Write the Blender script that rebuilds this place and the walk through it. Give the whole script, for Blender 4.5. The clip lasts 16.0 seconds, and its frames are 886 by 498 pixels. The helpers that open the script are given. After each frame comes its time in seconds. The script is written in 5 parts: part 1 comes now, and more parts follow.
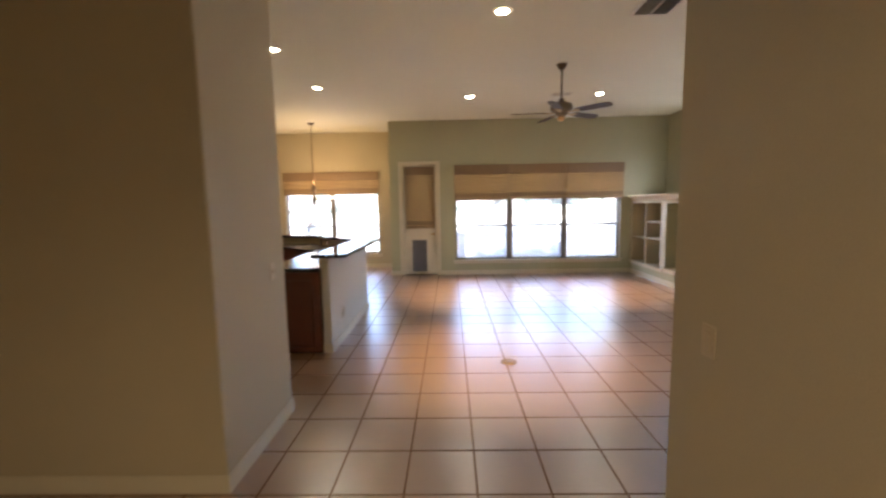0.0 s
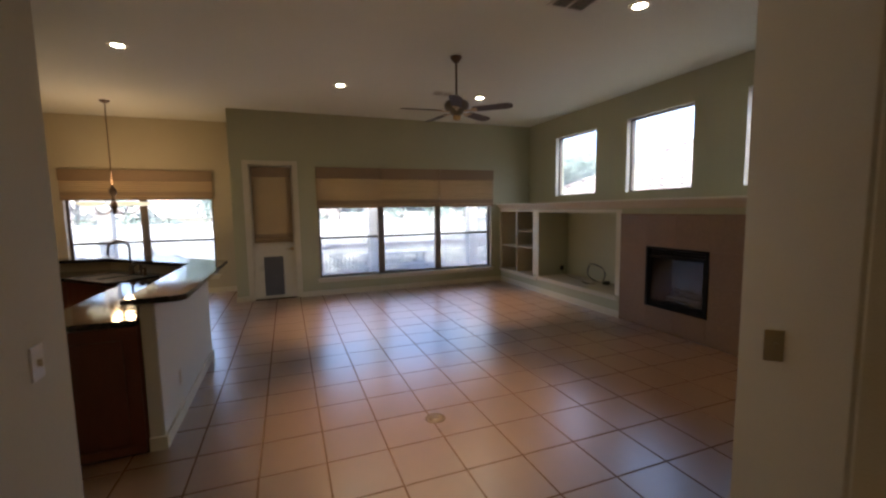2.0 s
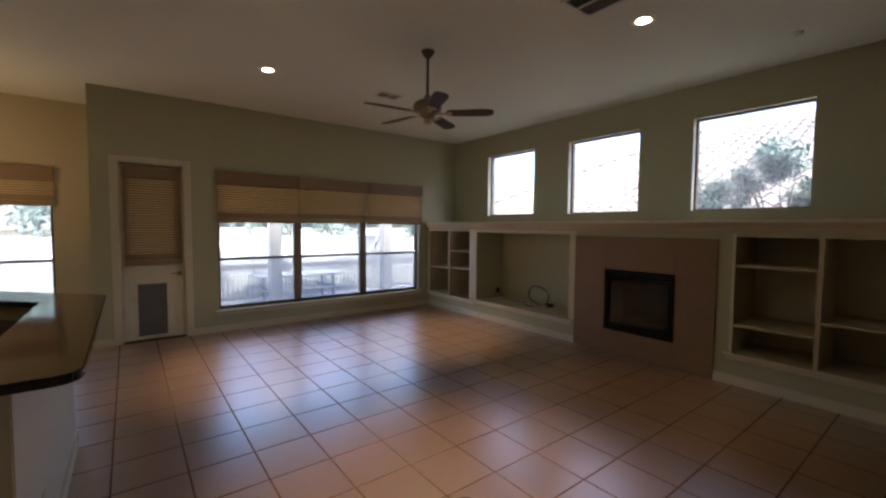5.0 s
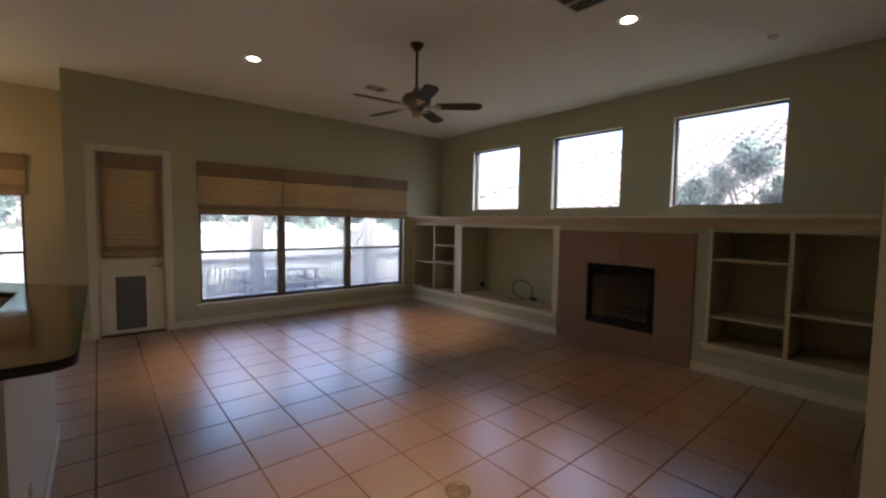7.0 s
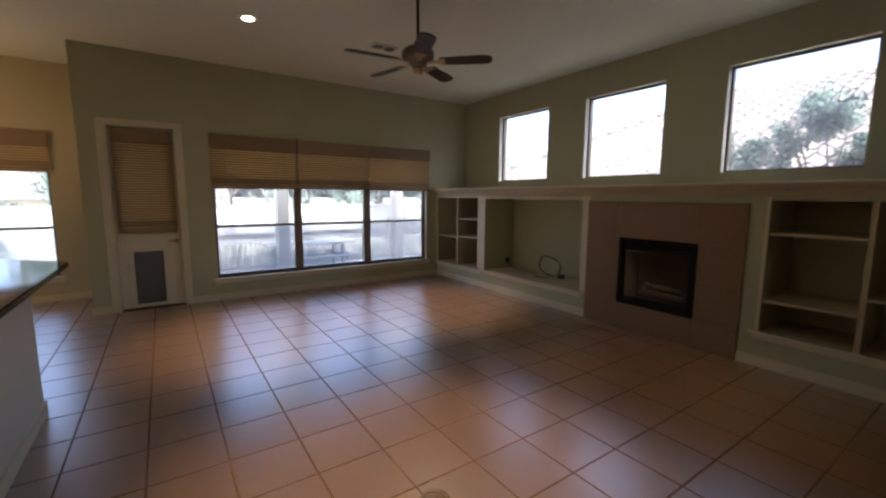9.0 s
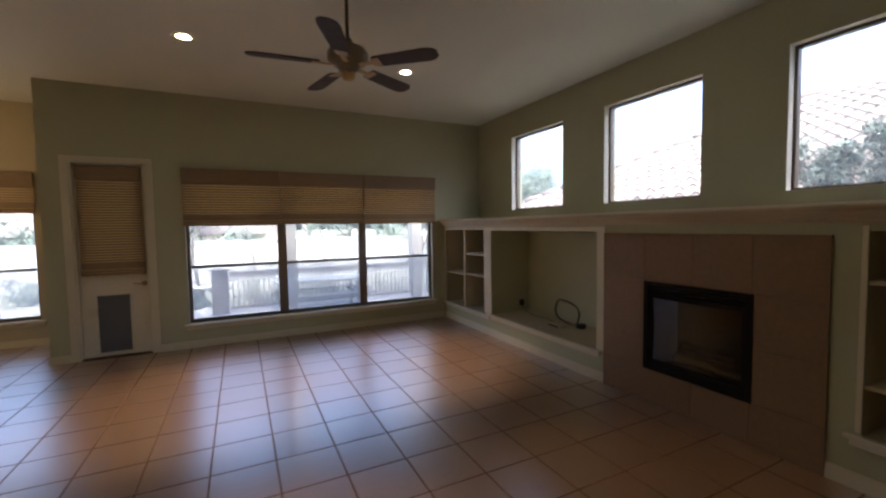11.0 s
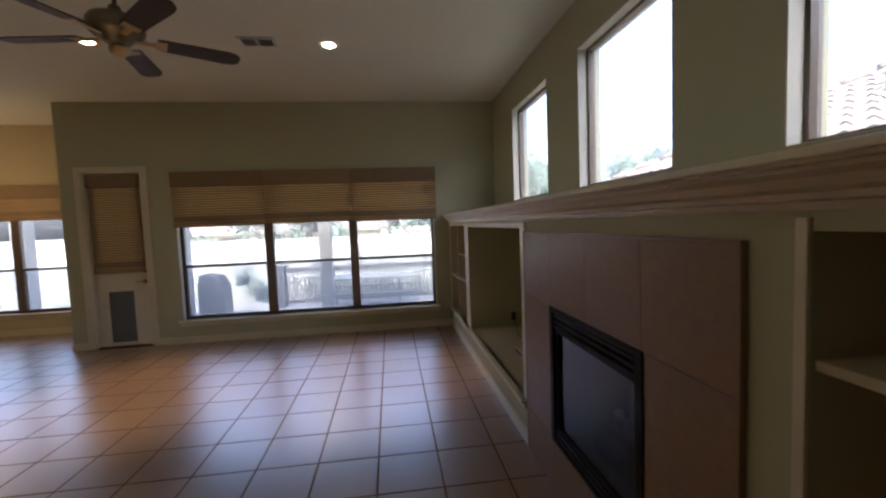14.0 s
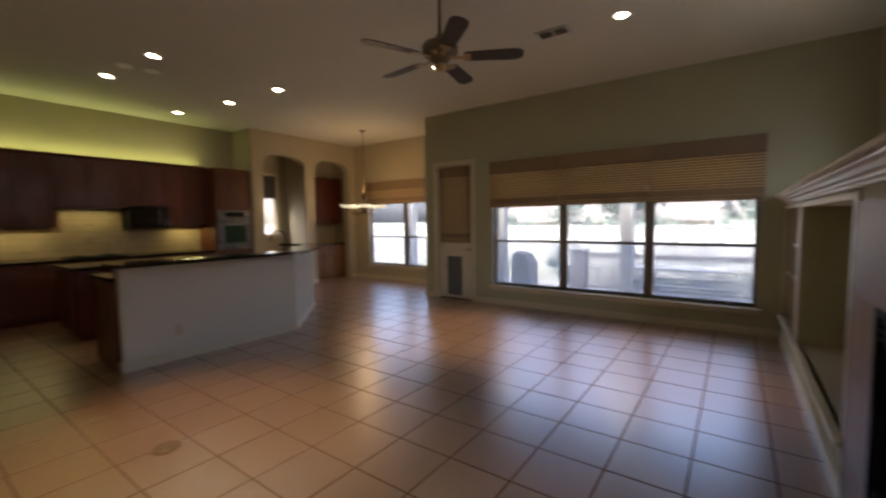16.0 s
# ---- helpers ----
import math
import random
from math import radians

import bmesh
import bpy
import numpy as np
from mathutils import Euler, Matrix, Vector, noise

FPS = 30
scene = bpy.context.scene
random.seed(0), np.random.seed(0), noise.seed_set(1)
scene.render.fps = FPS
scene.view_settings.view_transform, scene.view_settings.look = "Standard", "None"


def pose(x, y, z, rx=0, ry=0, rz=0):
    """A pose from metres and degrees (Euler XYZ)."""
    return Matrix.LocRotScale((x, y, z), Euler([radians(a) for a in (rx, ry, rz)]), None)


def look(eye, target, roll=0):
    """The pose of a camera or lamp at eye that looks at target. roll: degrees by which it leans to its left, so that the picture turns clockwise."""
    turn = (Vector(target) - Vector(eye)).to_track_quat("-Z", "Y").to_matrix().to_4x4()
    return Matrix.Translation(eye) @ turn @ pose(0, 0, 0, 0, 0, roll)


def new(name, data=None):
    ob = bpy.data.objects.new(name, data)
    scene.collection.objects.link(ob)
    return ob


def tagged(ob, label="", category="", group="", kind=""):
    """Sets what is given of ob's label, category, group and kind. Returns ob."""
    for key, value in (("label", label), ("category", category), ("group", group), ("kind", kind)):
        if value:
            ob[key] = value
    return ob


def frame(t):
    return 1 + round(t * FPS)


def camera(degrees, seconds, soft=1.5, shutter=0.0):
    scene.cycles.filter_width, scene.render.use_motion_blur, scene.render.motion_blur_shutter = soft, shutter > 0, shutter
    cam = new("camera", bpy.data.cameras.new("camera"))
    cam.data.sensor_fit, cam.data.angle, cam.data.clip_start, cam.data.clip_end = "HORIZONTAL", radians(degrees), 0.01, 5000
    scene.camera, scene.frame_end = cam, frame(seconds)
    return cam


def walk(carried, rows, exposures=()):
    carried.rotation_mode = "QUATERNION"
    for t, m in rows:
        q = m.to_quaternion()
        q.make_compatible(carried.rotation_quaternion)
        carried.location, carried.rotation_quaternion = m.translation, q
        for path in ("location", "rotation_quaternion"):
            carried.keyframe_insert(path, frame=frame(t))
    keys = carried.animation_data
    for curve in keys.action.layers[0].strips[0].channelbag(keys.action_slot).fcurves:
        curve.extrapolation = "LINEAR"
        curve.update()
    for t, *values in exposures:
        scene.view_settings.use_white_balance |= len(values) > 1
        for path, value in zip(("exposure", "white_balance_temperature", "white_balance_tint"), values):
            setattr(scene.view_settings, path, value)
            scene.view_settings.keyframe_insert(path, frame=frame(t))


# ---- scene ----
cam = camera(94.5, 16.0, soft=2.4, shutter=0.5)
PATH = [
    (0, (-0.274, 1.011, 1.556), (-0.313, 3.0, 1.343), -1.0),
    (0.5, (-0.351, 1.285, 1.578), (-0.075, 3.257, 1.383), -0.7),
    (1, (-0.469, 1.564, 1.577), (-0.024, 3.5, 1.345), -0.0),
    (1.5, (-0.607, 1.827, 1.597), (-0.014, 3.72, 1.348), -1.4),
    (2, (-0.716, 2.08, 1.609), (-0.01, 3.941, 1.414), -0.9),
    (2.5, (-0.855, 2.314, 1.619), (0.002, 4.112, 1.434), -0.4),
    (3, (-0.996, 2.568, 1.613), (0.04, 4.267, 1.415), 1.0),
    (3.5, (-1.084, 2.804, 1.615), (0.02, 4.462, 1.442), 1.2),
    (3.7, (-1.1, 2.913, 1.615), (0.035, 4.552, 1.46), 1.5),
    (6, (-1.288, 3.241, 1.603), (-0.039, 4.799, 1.5), 0.2),
    (6.5, (-1.294, 3.23, 1.595), (-0.023, 4.77, 1.48), 0.9),
    (7, (-1.298, 3.225, 1.575), (-0.011, 4.751, 1.449), 0.9),
    (7.5, (-1.249, 3.215, 1.579), (0.068, 4.71, 1.4), 0.1),
    (8, (-1.138, 3.224, 1.563), (0.175, 4.718, 1.353), -0.5),
    (8.5, (-0.957, 3.246, 1.577), (0.296, 4.794, 1.395), -0.1),
    (9, (-0.776, 3.321, 1.552), (0.342, 4.96, 1.297), 0.3),
    (11.5, (0.896, 3.777, 1.603), (1.709, 5.602, 1.517), -1.1),
    (12, (1.309, 3.853, 1.58), (2.027, 5.717, 1.494), -1.4),
    (12.5, (1.696, 3.896, 1.564), (2.352, 5.784, 1.486), -2.6),
    (13, (2.085, 3.91, 1.56), (2.556, 5.849, 1.423), -4.0),
    (13.5, (2.461, 3.929, 1.57), (2.824, 5.893, 1.46), -2.3),
    (14, (2.798, 3.927, 1.578), (3.049, 5.907, 1.45), -2.2),
    (14.5, (3.039, 3.948, 1.546), (3.1, 5.944, 1.443), -0.5),
    (15, (3.159, 3.953, 1.513), (2.894, 5.933, 1.406), -0.9),
    (15.5, (3.204, 3.93, 1.454), (2.481, 5.789, 1.301), 1.1),
    (16, (3.224, 3.9, 1.437), (2.064, 5.523, 1.301), -0.7),
]
walk(cam, [(t, look(eye, target, roll)) for t, eye, target, roll in PATH],
     exposures=[(0.0, 5.35, 5800, 9), (0.5, 5.15, 5800, 9), (1.0, 4.7, 5750, 9), (1.5, 4.4, 5750, 9), (2.5, 3.88, 5700, 9), (9.0, 3.82, 5750, 9), (12.0, 3.75, 5800, 9), (14.5, 3.75, 5850, 9), (16.0, 3.72, 6050, 11)])

# ---------------------------------------------------------------- light
CEIL = 3.38
world = bpy.data.worlds.new("overcast_sky")
scene.world = world
world.use_nodes = True
wn = world.node_tree.nodes
wn.clear()
sky = wn.new("ShaderNodeTexSky")
sky.sky_type, sky.sun_disc = "NISHITA", False
sky.sun_elevation, sky.sun_rotation = radians(50), radians(200)
sky.air_density, sky.dust_density, sky.ozone_density = 0.45, 8.0, 0.0
bg = wn.new("ShaderNodeBackground")
bg.inputs["Strength"].default_value = 0.15
wo = wn.new("ShaderNodeOutputWorld")
world.node_tree.links.new(sky.outputs[0], bg.inputs["Color"])
world.node_tree.links.new(bg.outputs[0], wo.inputs["Surface"])


def add_light(name, kind, m, energy, color, **settings):
    data = bpy.data.lights.new(name, kind)
    data.energy, data.color = energy, color
    for key, value in settings.items():
        if key == "size":
            data.size = value
        elif key == "size_y":
            data.shape, data.size_y = "RECTANGLE", value
        elif key == "radius":
            data.shadow_soft_size = value
        elif key == "spot":
            data.spot_size, data.spot_blend = radians(value), 0.9
        elif key == "angle":
            data.angle = radians(value)
    ob = new(name, data)
    ob.matrix_world = m
    return ob


SUN_DIR = (math.sin(radians(200)) * math.cos(radians(50)), math.cos(radians(200)) * math.cos(radians(50)), math.sin(radians(50)))
add_light("overcast_sun", "SUN", look(SUN_DIR, (0, 0, 0)), 0.5, (1.0, 0.97, 0.93), angle=45)
FAN_PHASE, FAN_Z = 30.0, 2.76
WARM = (1.0, 0.72, 0.42)
CANS = [(-3.50, 5.83), (-2.30, 5.93), (-4.75, 7.16), (-3.47, 7.40), (-2.29, 7.50), (0.09, 8.22), (2.28, 8.21), (2.31, 5.03), (0.25, 5.13)]
for cx, cy in CANS:
    add_light("can_light", "SPOT", look((cx, cy, CEIL - 0.03), (cx, cy, 0)), 3.5 if cx < -2 else 5.5 if cx > 1 and cy < 6 else 34, WARM, spot=54, radius=0.06)
# unseen entry downlight, added to give the entry walls their warm light
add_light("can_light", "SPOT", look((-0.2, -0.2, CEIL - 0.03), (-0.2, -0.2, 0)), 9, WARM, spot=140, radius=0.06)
add_light("chandelier_light", "POINT", pose(-3.29, 10.12, 1.98), 2.8, (1.0, 0.60, 0.27), radius=0.15)
for y0, y1, z in ((4.7, 5.5, 1.37), (5.65, 6.4, 1.68), (7.2, 7.72, 1.37)):
    add_light("under_cabinet_light", "AREA", look((-5.4, (y0 + y1) / 2, z), (-5.45, (y0 + y1) / 2, 0)), 0.17, (1.0, 0.82, 0.30), size=y1 - y0, size_y=0.06)
for y0, y1 in ((4.3, 7.8),):
    add_light("cove_light", "AREA", look((-5.47, (y0 + y1) / 2, 2.56), (-5.56, (y0 + y1) / 2, 4)), 0.75, (0.85, 0.85, 0.26), size=y1 - y0, size_y=0.06)


# ---------------------------------------------------------------- materials
def material(name, color, rough=0.6, metal=0.0, vary=0.12, scale=3.0, fine=60.0, bump=0.05, spec=0.5, piece=0.0, stretch=None, coat=0.0, rough_vary=0.1, coat_rough=0.08, coat_ior=1.5):
    """Two scales of noise in colour and roughness, a fine bump, and a chance shade for each piece."""
    mat = bpy.data.materials.new(name)
    mat.use_nodes = True
    nodes, links = mat.node_tree.nodes, mat.node_tree.links
    b = nodes["Principled BSDF"]
    b.inputs["Metallic"].default_value, b.inputs["Specular IOR Level"].default_value = metal, spec
    b.inputs["Coat Weight"].default_value = coat
    b.inputs["Coat Roughness"].default_value = coat_rough
    b.inputs["Coat IOR"].default_value = coat_ior
    co = nodes.new("ShaderNodeTexCoord")
    src = co.outputs["Object"]
    if stretch:
        mp = nodes.new("ShaderNodeMapping")
        mp.inputs["Scale"].default_value = stretch
        links.new(src, mp.inputs["Vector"])
        src = mp.outputs[0]
    if piece:
        chance = nodes.new("ShaderNodeObjectInfo")
        far, add = nodes.new("ShaderNodeVectorMath"), nodes.new("ShaderNodeVectorMath")
        far.operation, add.operation = "SCALE", "ADD"
        far.inputs[0].default_value = (37.0, 53.0, 71.0)
        links.new(chance.outputs["Random"], far.inputs["Scale"])
        links.new(src, add.inputs[0])
        links.new(far.outputs[0], add.inputs[1])
        src = add.outputs[0]
    big, small = nodes.new("ShaderNodeTexNoise"), nodes.new("ShaderNodeTexNoise")
    for n, s, d in ((big, scale, 3), (small, fine, 4)):
        n.inputs["Scale"].default_value, n.inputs["Detail"].default_value = s, d
        links.new(src, n.inputs["Vector"])
    mixv = nodes.new("ShaderNodeMath")
    mixv.operation = "ADD"
    links.new(big.outputs[0], mixv.inputs[0])
    links.new(small.outputs[0], mixv.inputs[1])
    val = mixv.outputs[0]
    if piece:
        info = nodes.new("ShaderNodeObjectInfo")
        geo = nodes.new("ShaderNodeNewGeometry")
        s1, s2 = nodes.new("ShaderNodeMath"), nodes.new("ShaderNodeMath")
        s1.operation, s2.operation = "ADD", "MULTIPLY_ADD"
        links.new(info.outputs["Random"], s1.inputs[0])
        links.new(geo.outputs["Random Per Island"], s1.inputs[1])
        fr = nodes.new("ShaderNodeMath")
        fr.operation = "FRACT"
        links.new(s1.outputs[0], fr.inputs[0])
        links.new(fr.outputs[0], s2.inputs[0])
        s2.inputs[1].default_value = piece
        links.new(val, s2.inputs[2])
        val = s2.outputs[0]
    ramp = nodes.new("ShaderNodeMapRange")
    ramp.clamp = False
    ramp.inputs["From Min"].default_value, ramp.inputs["From Max"].default_value = 0.6, 1.4 + piece
    ramp.inputs["To Min"].default_value, ramp.inputs["To Max"].default_value = 1 - vary, 1 + vary
    links.new(val, ramp.inputs["Value"])
    mul = nodes.new("ShaderNodeVectorMath")
    mul.operation = "SCALE"
    mul.inputs[0].default_value = color
    links.new(ramp.outputs[0], mul.inputs["Scale"])
    links.new(mul.outputs[0], b.inputs["Base Color"])
    rr = nodes.new("ShaderNodeMapRange")
    rr.inputs["From Min"].default_value, rr.inputs["From Max"].default_value = 0.3, 0.7
    rr.inputs["To Min"].default_value, rr.inputs["To Max"].default_value = max(0.02, rough - rough_vary), min(1, rough + rough_vary)
    links.new(big.outputs[0], rr.inputs["Value"])
    links.new(rr.outputs[0], b.inputs["Roughness"])
    if bump:
        bp = nodes.new("ShaderNodeBump")
        bp.inputs["Strength"].default_value, bp.inputs["Distance"].default_value = bump, 0.01
        links.new(small.outputs[0], bp.inputs["Height"])
        links.new(bp.outputs[0], b.inputs["Normal"])
    return mat


def glow(name, color, strength):
    mat = bpy.data.materials.new(name)
    mat.use_nodes = True
    b = mat.node_tree.nodes["Principled BSDF"]
    b.inputs["Base Color"].default_value = (0.8, 0.8, 0.8, 1)
    b.inputs["Emission Color"].default_value = (*color, 1)
    b.inputs["Emission Strength"].default_value = strength
    return mat


def glass(name, tint=(1, 1, 1), gloss=0.06, haze=0.0):
    """Clear glass, with a share of veiling glare added as a pale layer that scatters the light behind it."""
    mat = bpy.data.materials.new(name)
    mat.use_nodes = True
    nodes, links = mat.node_tree.nodes, mat.node_tree.links
    nodes.remove(nodes["Principled BSDF"])
    tr, gl, mx, fr = (nodes.new("ShaderNode" + k) for k in ("BsdfTransparent", "BsdfGlossy", "MixShader", "LayerWeight"))
    tr.inputs["Color"].default_value = (*tint, 1)
    gl.inputs["Roughness"].default_value = gloss
    pw, ad = nodes.new("ShaderNodeMath"), nodes.new("ShaderNodeMath")
    pw.operation, ad.operation = "POWER", "MULTIPLY_ADD"
    fr.inputs["Blend"].default_value = 0.5
    links.new(fr.outputs["Facing"], pw.inputs[0])
    pw.inputs[1].default_value = 5.0
    links.new(pw.outputs[0], ad.inputs[0])
    ad.inputs[1].default_value, ad.inputs[2].default_value = 0.6, 0.04
    links.new(ad.outputs[0], mx.inputs[0])
    clear = tr.outputs[0]
    if haze:
        haze_layer, veil, haze_noise, mr = (nodes.new("ShaderNode" + k) for k in ("BsdfTranslucent", "MixShader", "TexNoise", "MapRange"))
        haze_layer.inputs["Color"].default_value = (0.90, 0.90, 0.90, 1)
        haze_noise.inputs["Scale"].default_value = 3.0
        mr.inputs["To Min"].default_value, mr.inputs["To Max"].default_value = haze * 0.6, haze * 1.4
        links.new(haze_noise.outputs[0], mr.inputs["Value"])
        links.new(mr.outputs[0], veil.inputs[0])
        links.new(clear, veil.inputs[1])
        links.new(haze_layer.outputs[0], veil.inputs[2])
        clear = veil.outputs[0]
    links.new(clear, mx.inputs[1])
    links.new(gl.outputs[0], mx.inputs[2])
    links.new(mx.outputs[0], nodes["Material Output"].inputs["Surface"])
    return mat


def woven(name, color):
    """Thin woven cloth that lets some of the daylight behind it through."""
    mat = bpy.data.materials.new(name)
    mat.use_nodes = True
    nodes, links = mat.node_tree.nodes, mat.node_tree.links
    nodes.remove(nodes["Principled BSDF"])
    di, tl, mx = (nodes.new("ShaderNode" + k) for k in ("BsdfDiffuse", "BsdfTranslucent", "MixShader"))
    wave, co, mr, sc = (nodes.new("ShaderNode" + k) for k in ("TexNoise", "TexCoord", "MapRange", "VectorMath"))
    wave.inputs["Scale"].default_value = 90
    links.new(co.outputs["Object"], wave.inputs["Vector"])
    links.new(wave.outputs[0], mr.inputs["Value"])
    mr.inputs["To Min"].default_value, mr.inputs["To Max"].default_value = 0.6, 1.4
    sc.operation = "SCALE"
    sc.inputs[0].default_value = color
    links.new(mr.outputs[0], sc.inputs["Scale"])
    for n in (di, tl):
        links.new(sc.outputs[0], n.inputs["Color"])
    mx.inputs[0].default_value = 0.72
    links.new(di.outputs[0], mx.inputs[1])
    links.new(tl.outputs[0], mx.inputs[2])
    links.new(mx.outputs[0], nodes["Material Output"].inputs["Surface"])
    return mat


def screen(name):
    """Fine grey insect mesh: most light passes between its threads."""
    mat = bpy.data.materials.new(name)
    mat.use_nodes = True
    nodes, links = mat.node_tree.nodes, mat.node_tree.links
    nodes.remove(nodes["Principled BSDF"])
    tr, di, mx = (nodes.new("ShaderNode" + k) for k in ("BsdfTransparent", "BsdfTranslucent", "MixShader"))
    di.inputs["Color"].default_value = (0.27, 0.29, 0.32, 1)
    mx.inputs[0].default_value = 0.34
    links.new(tr.outputs[0], mx.inputs[1])
    links.new(di.outputs[0], mx.inputs[2])
    links.new(mx.outputs[0], nodes["Material Output"].inputs["Surface"])
    return mat


M_SAGE = material("sage_wall_paint", (0.385, 0.375, 0.25), 0.7, vary=0.04, scale=1.5, fine=140, bump=0.12, spec=0.3)
# wall paint with the warm lamplight of entry, kitchen and nook mixed in
M_BEIGE = material("lamp_warmed_wall_paint", (0.43, 0.375, 0.26), 0.7, vary=0.04, scale=1.5, fine=140, bump=0.12, spec=0.3)
M_CEIL = material("ceiling_paint", (0.57, 0.56, 0.48), 0.85, vary=0.04, scale=1.2, fine=90, bump=0.25, spec=0.2)
M_TRIM = material("cream_trim_paint", (0.55, 0.50, 0.375), 0.4, vary=0.05, scale=4, fine=80, bump=0.03)
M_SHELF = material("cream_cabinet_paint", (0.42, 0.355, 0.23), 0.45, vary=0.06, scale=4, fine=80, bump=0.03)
M_MANTEL = material("washed_wood_mantel", (0.42, 0.335, 0.225), 0.4, vary=0.12, scale=3, fine=30, bump=0.05, stretch=(8, 0.6, 8))
M_TILE = material("terracotta_floor_tile", (0.20, 0.098, 0.042), 0.36, vary=0.20, scale=3, fine=10, bump=0.0, piece=0.30, rough_vary=0.04, spec=1.0, coat=1.0, coat_rough=0.29, coat_ior=2.9)
M_GROUT = material("sandy_grout", (0.18, 0.105, 0.06), 0.95, vary=0.2, scale=6, fine=120, bump=0.3)
M_TILEEDGE = material("unglazed_tile_edge", (0.17, 0.098, 0.055), 0.9, vary=0.2, scale=6, fine=120, bump=0.0, spec=0.1)
M_SURROUND = material("brown_hearth_tile", (0.185, 0.105, 0.052), 0.5, vary=0.16, scale=1.5, fine=30, bump=0.03, piece=0.05)
M_SURGROUT = material("brown_hearth_grout", (0.19, 0.11, 0.062), 0.9, vary=0.1)
M_CHERRY = material("cherry_cabinet_wood", (0.095, 0.022, 0.008), 0.4, vary=0.25, scale=3, fine=40, bump=0.03, stretch=(6, 6, 0.7), coat=0.1)
M_GRANITE = material("dark_granite", (0.018, 0.013, 0.011), 0.07, vary=0.7, scale=30, fine=160, bump=0.0, rough_vary=0.02)
M_BRONZE = material("dark_bronze_metal", (0.09, 0.06, 0.04), 0.35, metal=0.9, vary=0.15, scale=8)
M_WINFRAME = material("bronze_aluminium", (0.085, 0.07, 0.056), 0.45, metal=0.2, vary=0.15, scale=8)
M_MULLION = material("brown_bronze_mullion", (0.13, 0.10, 0.072), 0.5, metal=0.1, vary=0.12, scale=8)
M_BLIND = material("woven_bamboo", (0.21, 0.142, 0.080), 0.7, vary=0.30, scale=6, fine=50, bump=0.2, stretch=(1.5, 8, 12), piece=0.5)
M_LINING = woven("sheer_bamboo_backing", (0.60, 0.43, 0.22))
M_CORD = material("brown_cord", (0.20, 0.13, 0.075), 0.8, vary=0.1)
M_BLACK = material("black_metal", (0.006, 0.005, 0.005), 0.6, metal=0.0, vary=0.2, scale=6, spec=0.15)
M_SOOT = material("firebox_lining", (0.075, 0.06, 0.048), 0.9, vary=0.3, scale=5, fine=40, bump=0.3)
M_LOG = material("ceramic_log", (0.095, 0.062, 0.04), 0.9, vary=0.5, scale=12, fine=60, bump=0.6)
M_DOOR = material("cream_door_paint", (0.58, 0.53, 0.41), 0.35, vary=0.05, scale=3, fine=90, bump=0.03)
M_PET = material("grey_rubber_flap", (0.10, 0.10, 0.105), 0.5, vary=0.12, scale=5)
M_STEEL = material("brushed_steel", (0.20, 0.19, 0.18), 0.3, metal=1.0, vary=0.1, scale=6, stretch=(1, 1, 30))
M_PLATE = material("ivory_plastic", (0.47, 0.395, 0.26), 0.35, vary=0.03, bump=0)
M_BRASS = material("aged_brass", (0.42, 0.28, 0.13), 0.35, metal=0.9, vary=0.2, scale=10)
M_WHITE = material("white_enamel", (0.86, 0.84, 0.78), 0.4, vary=0.04, bump=0)
M_PEWTER = material("aged_pewter_brass", (0.17, 0.135, 0.09), 0.38, metal=0.8, vary=0.18, scale=10)
M_VENT = material("vent_metal", (0.5, 0.47, 0.42), 0.5, vary=0.06)
# dark tone that stands in for the shade of hollow depths
M_DEPTHSHADE = material("painted_depth_shade", (0.03, 0.028, 0.026), 0.9, vary=0.1)
M_BLADE = material("dark_walnut_blade", (0.042, 0.025, 0.017), 0.5, vary=0.3, scale=4, fine=40, stretch=(1, 8, 8), spec=0.25)
M_SPLASH = material("beige_backsplash", (0.33, 0.25, 0.16), 0.35, vary=0.15, scale=6, fine=40, piece=0.3)
M_HALF = material("pale_half_wall_paint", (0.52, 0.50, 0.43), 0.7, vary=0.04, scale=1.5, fine=140, bump=0.12, spec=0.3)
M_HONEY = material("honey_brown_wood", (0.24, 0.12, 0.055), 0.35, vary=0.25, scale=3, fine=40, bump=0.03, stretch=(6, 6, 0.7))
M_OVENGLASS = material("oven_glass", (0.02, 0.05, 0.035), 0.08, vary=0.1, bump=0)
M_COVER = material("tan_floor_cover", (0.16, 0.10, 0.05), 0.5, metal=0.0, vary=0.12, scale=20)
M_GLASS = glass("window_glass", (0.95, 0.97, 0.98), 0.02, 0.055)
M_SCREEN = screen("insect_screen")
M_FIREGLASS = glass("fire_glass", (0.62, 0.57, 0.52), 0.14)
M_CANLAMP = glow("can_lamp_glow", (1.0, 0.86, 0.62), 5)
M_BOWL = glow("alabaster_bowl_glow", (1.0, 0.80, 0.46), 0.06)
M_CONCRETE = material("patio_concrete", (0.28, 0.275, 0.265), 0.9, vary=0.12, scale=0.8, fine=30, bump=0.2)
M_GRASS = material("winter_lawn", (0.15, 0.15, 0.115), 0.95, vary=0.3, scale=1.5, fine=50, bump=0.5)
M_STONEWALL = material("white_limestone_wall", (0.20, 0.205, 0.20), 0.9, vary=0.1, scale=0.8, fine=14, bump=0.3)
M_POST = material("pale_post_paint", (0.30, 0.285, 0.26), 0.7, vary=0.1, scale=3)
M_DECKRAIL = material("grey_brown_timber", (0.085, 0.075, 0.072), 0.7, vary=0.25, scale=3, fine=40, stretch=(3, 3, 1))
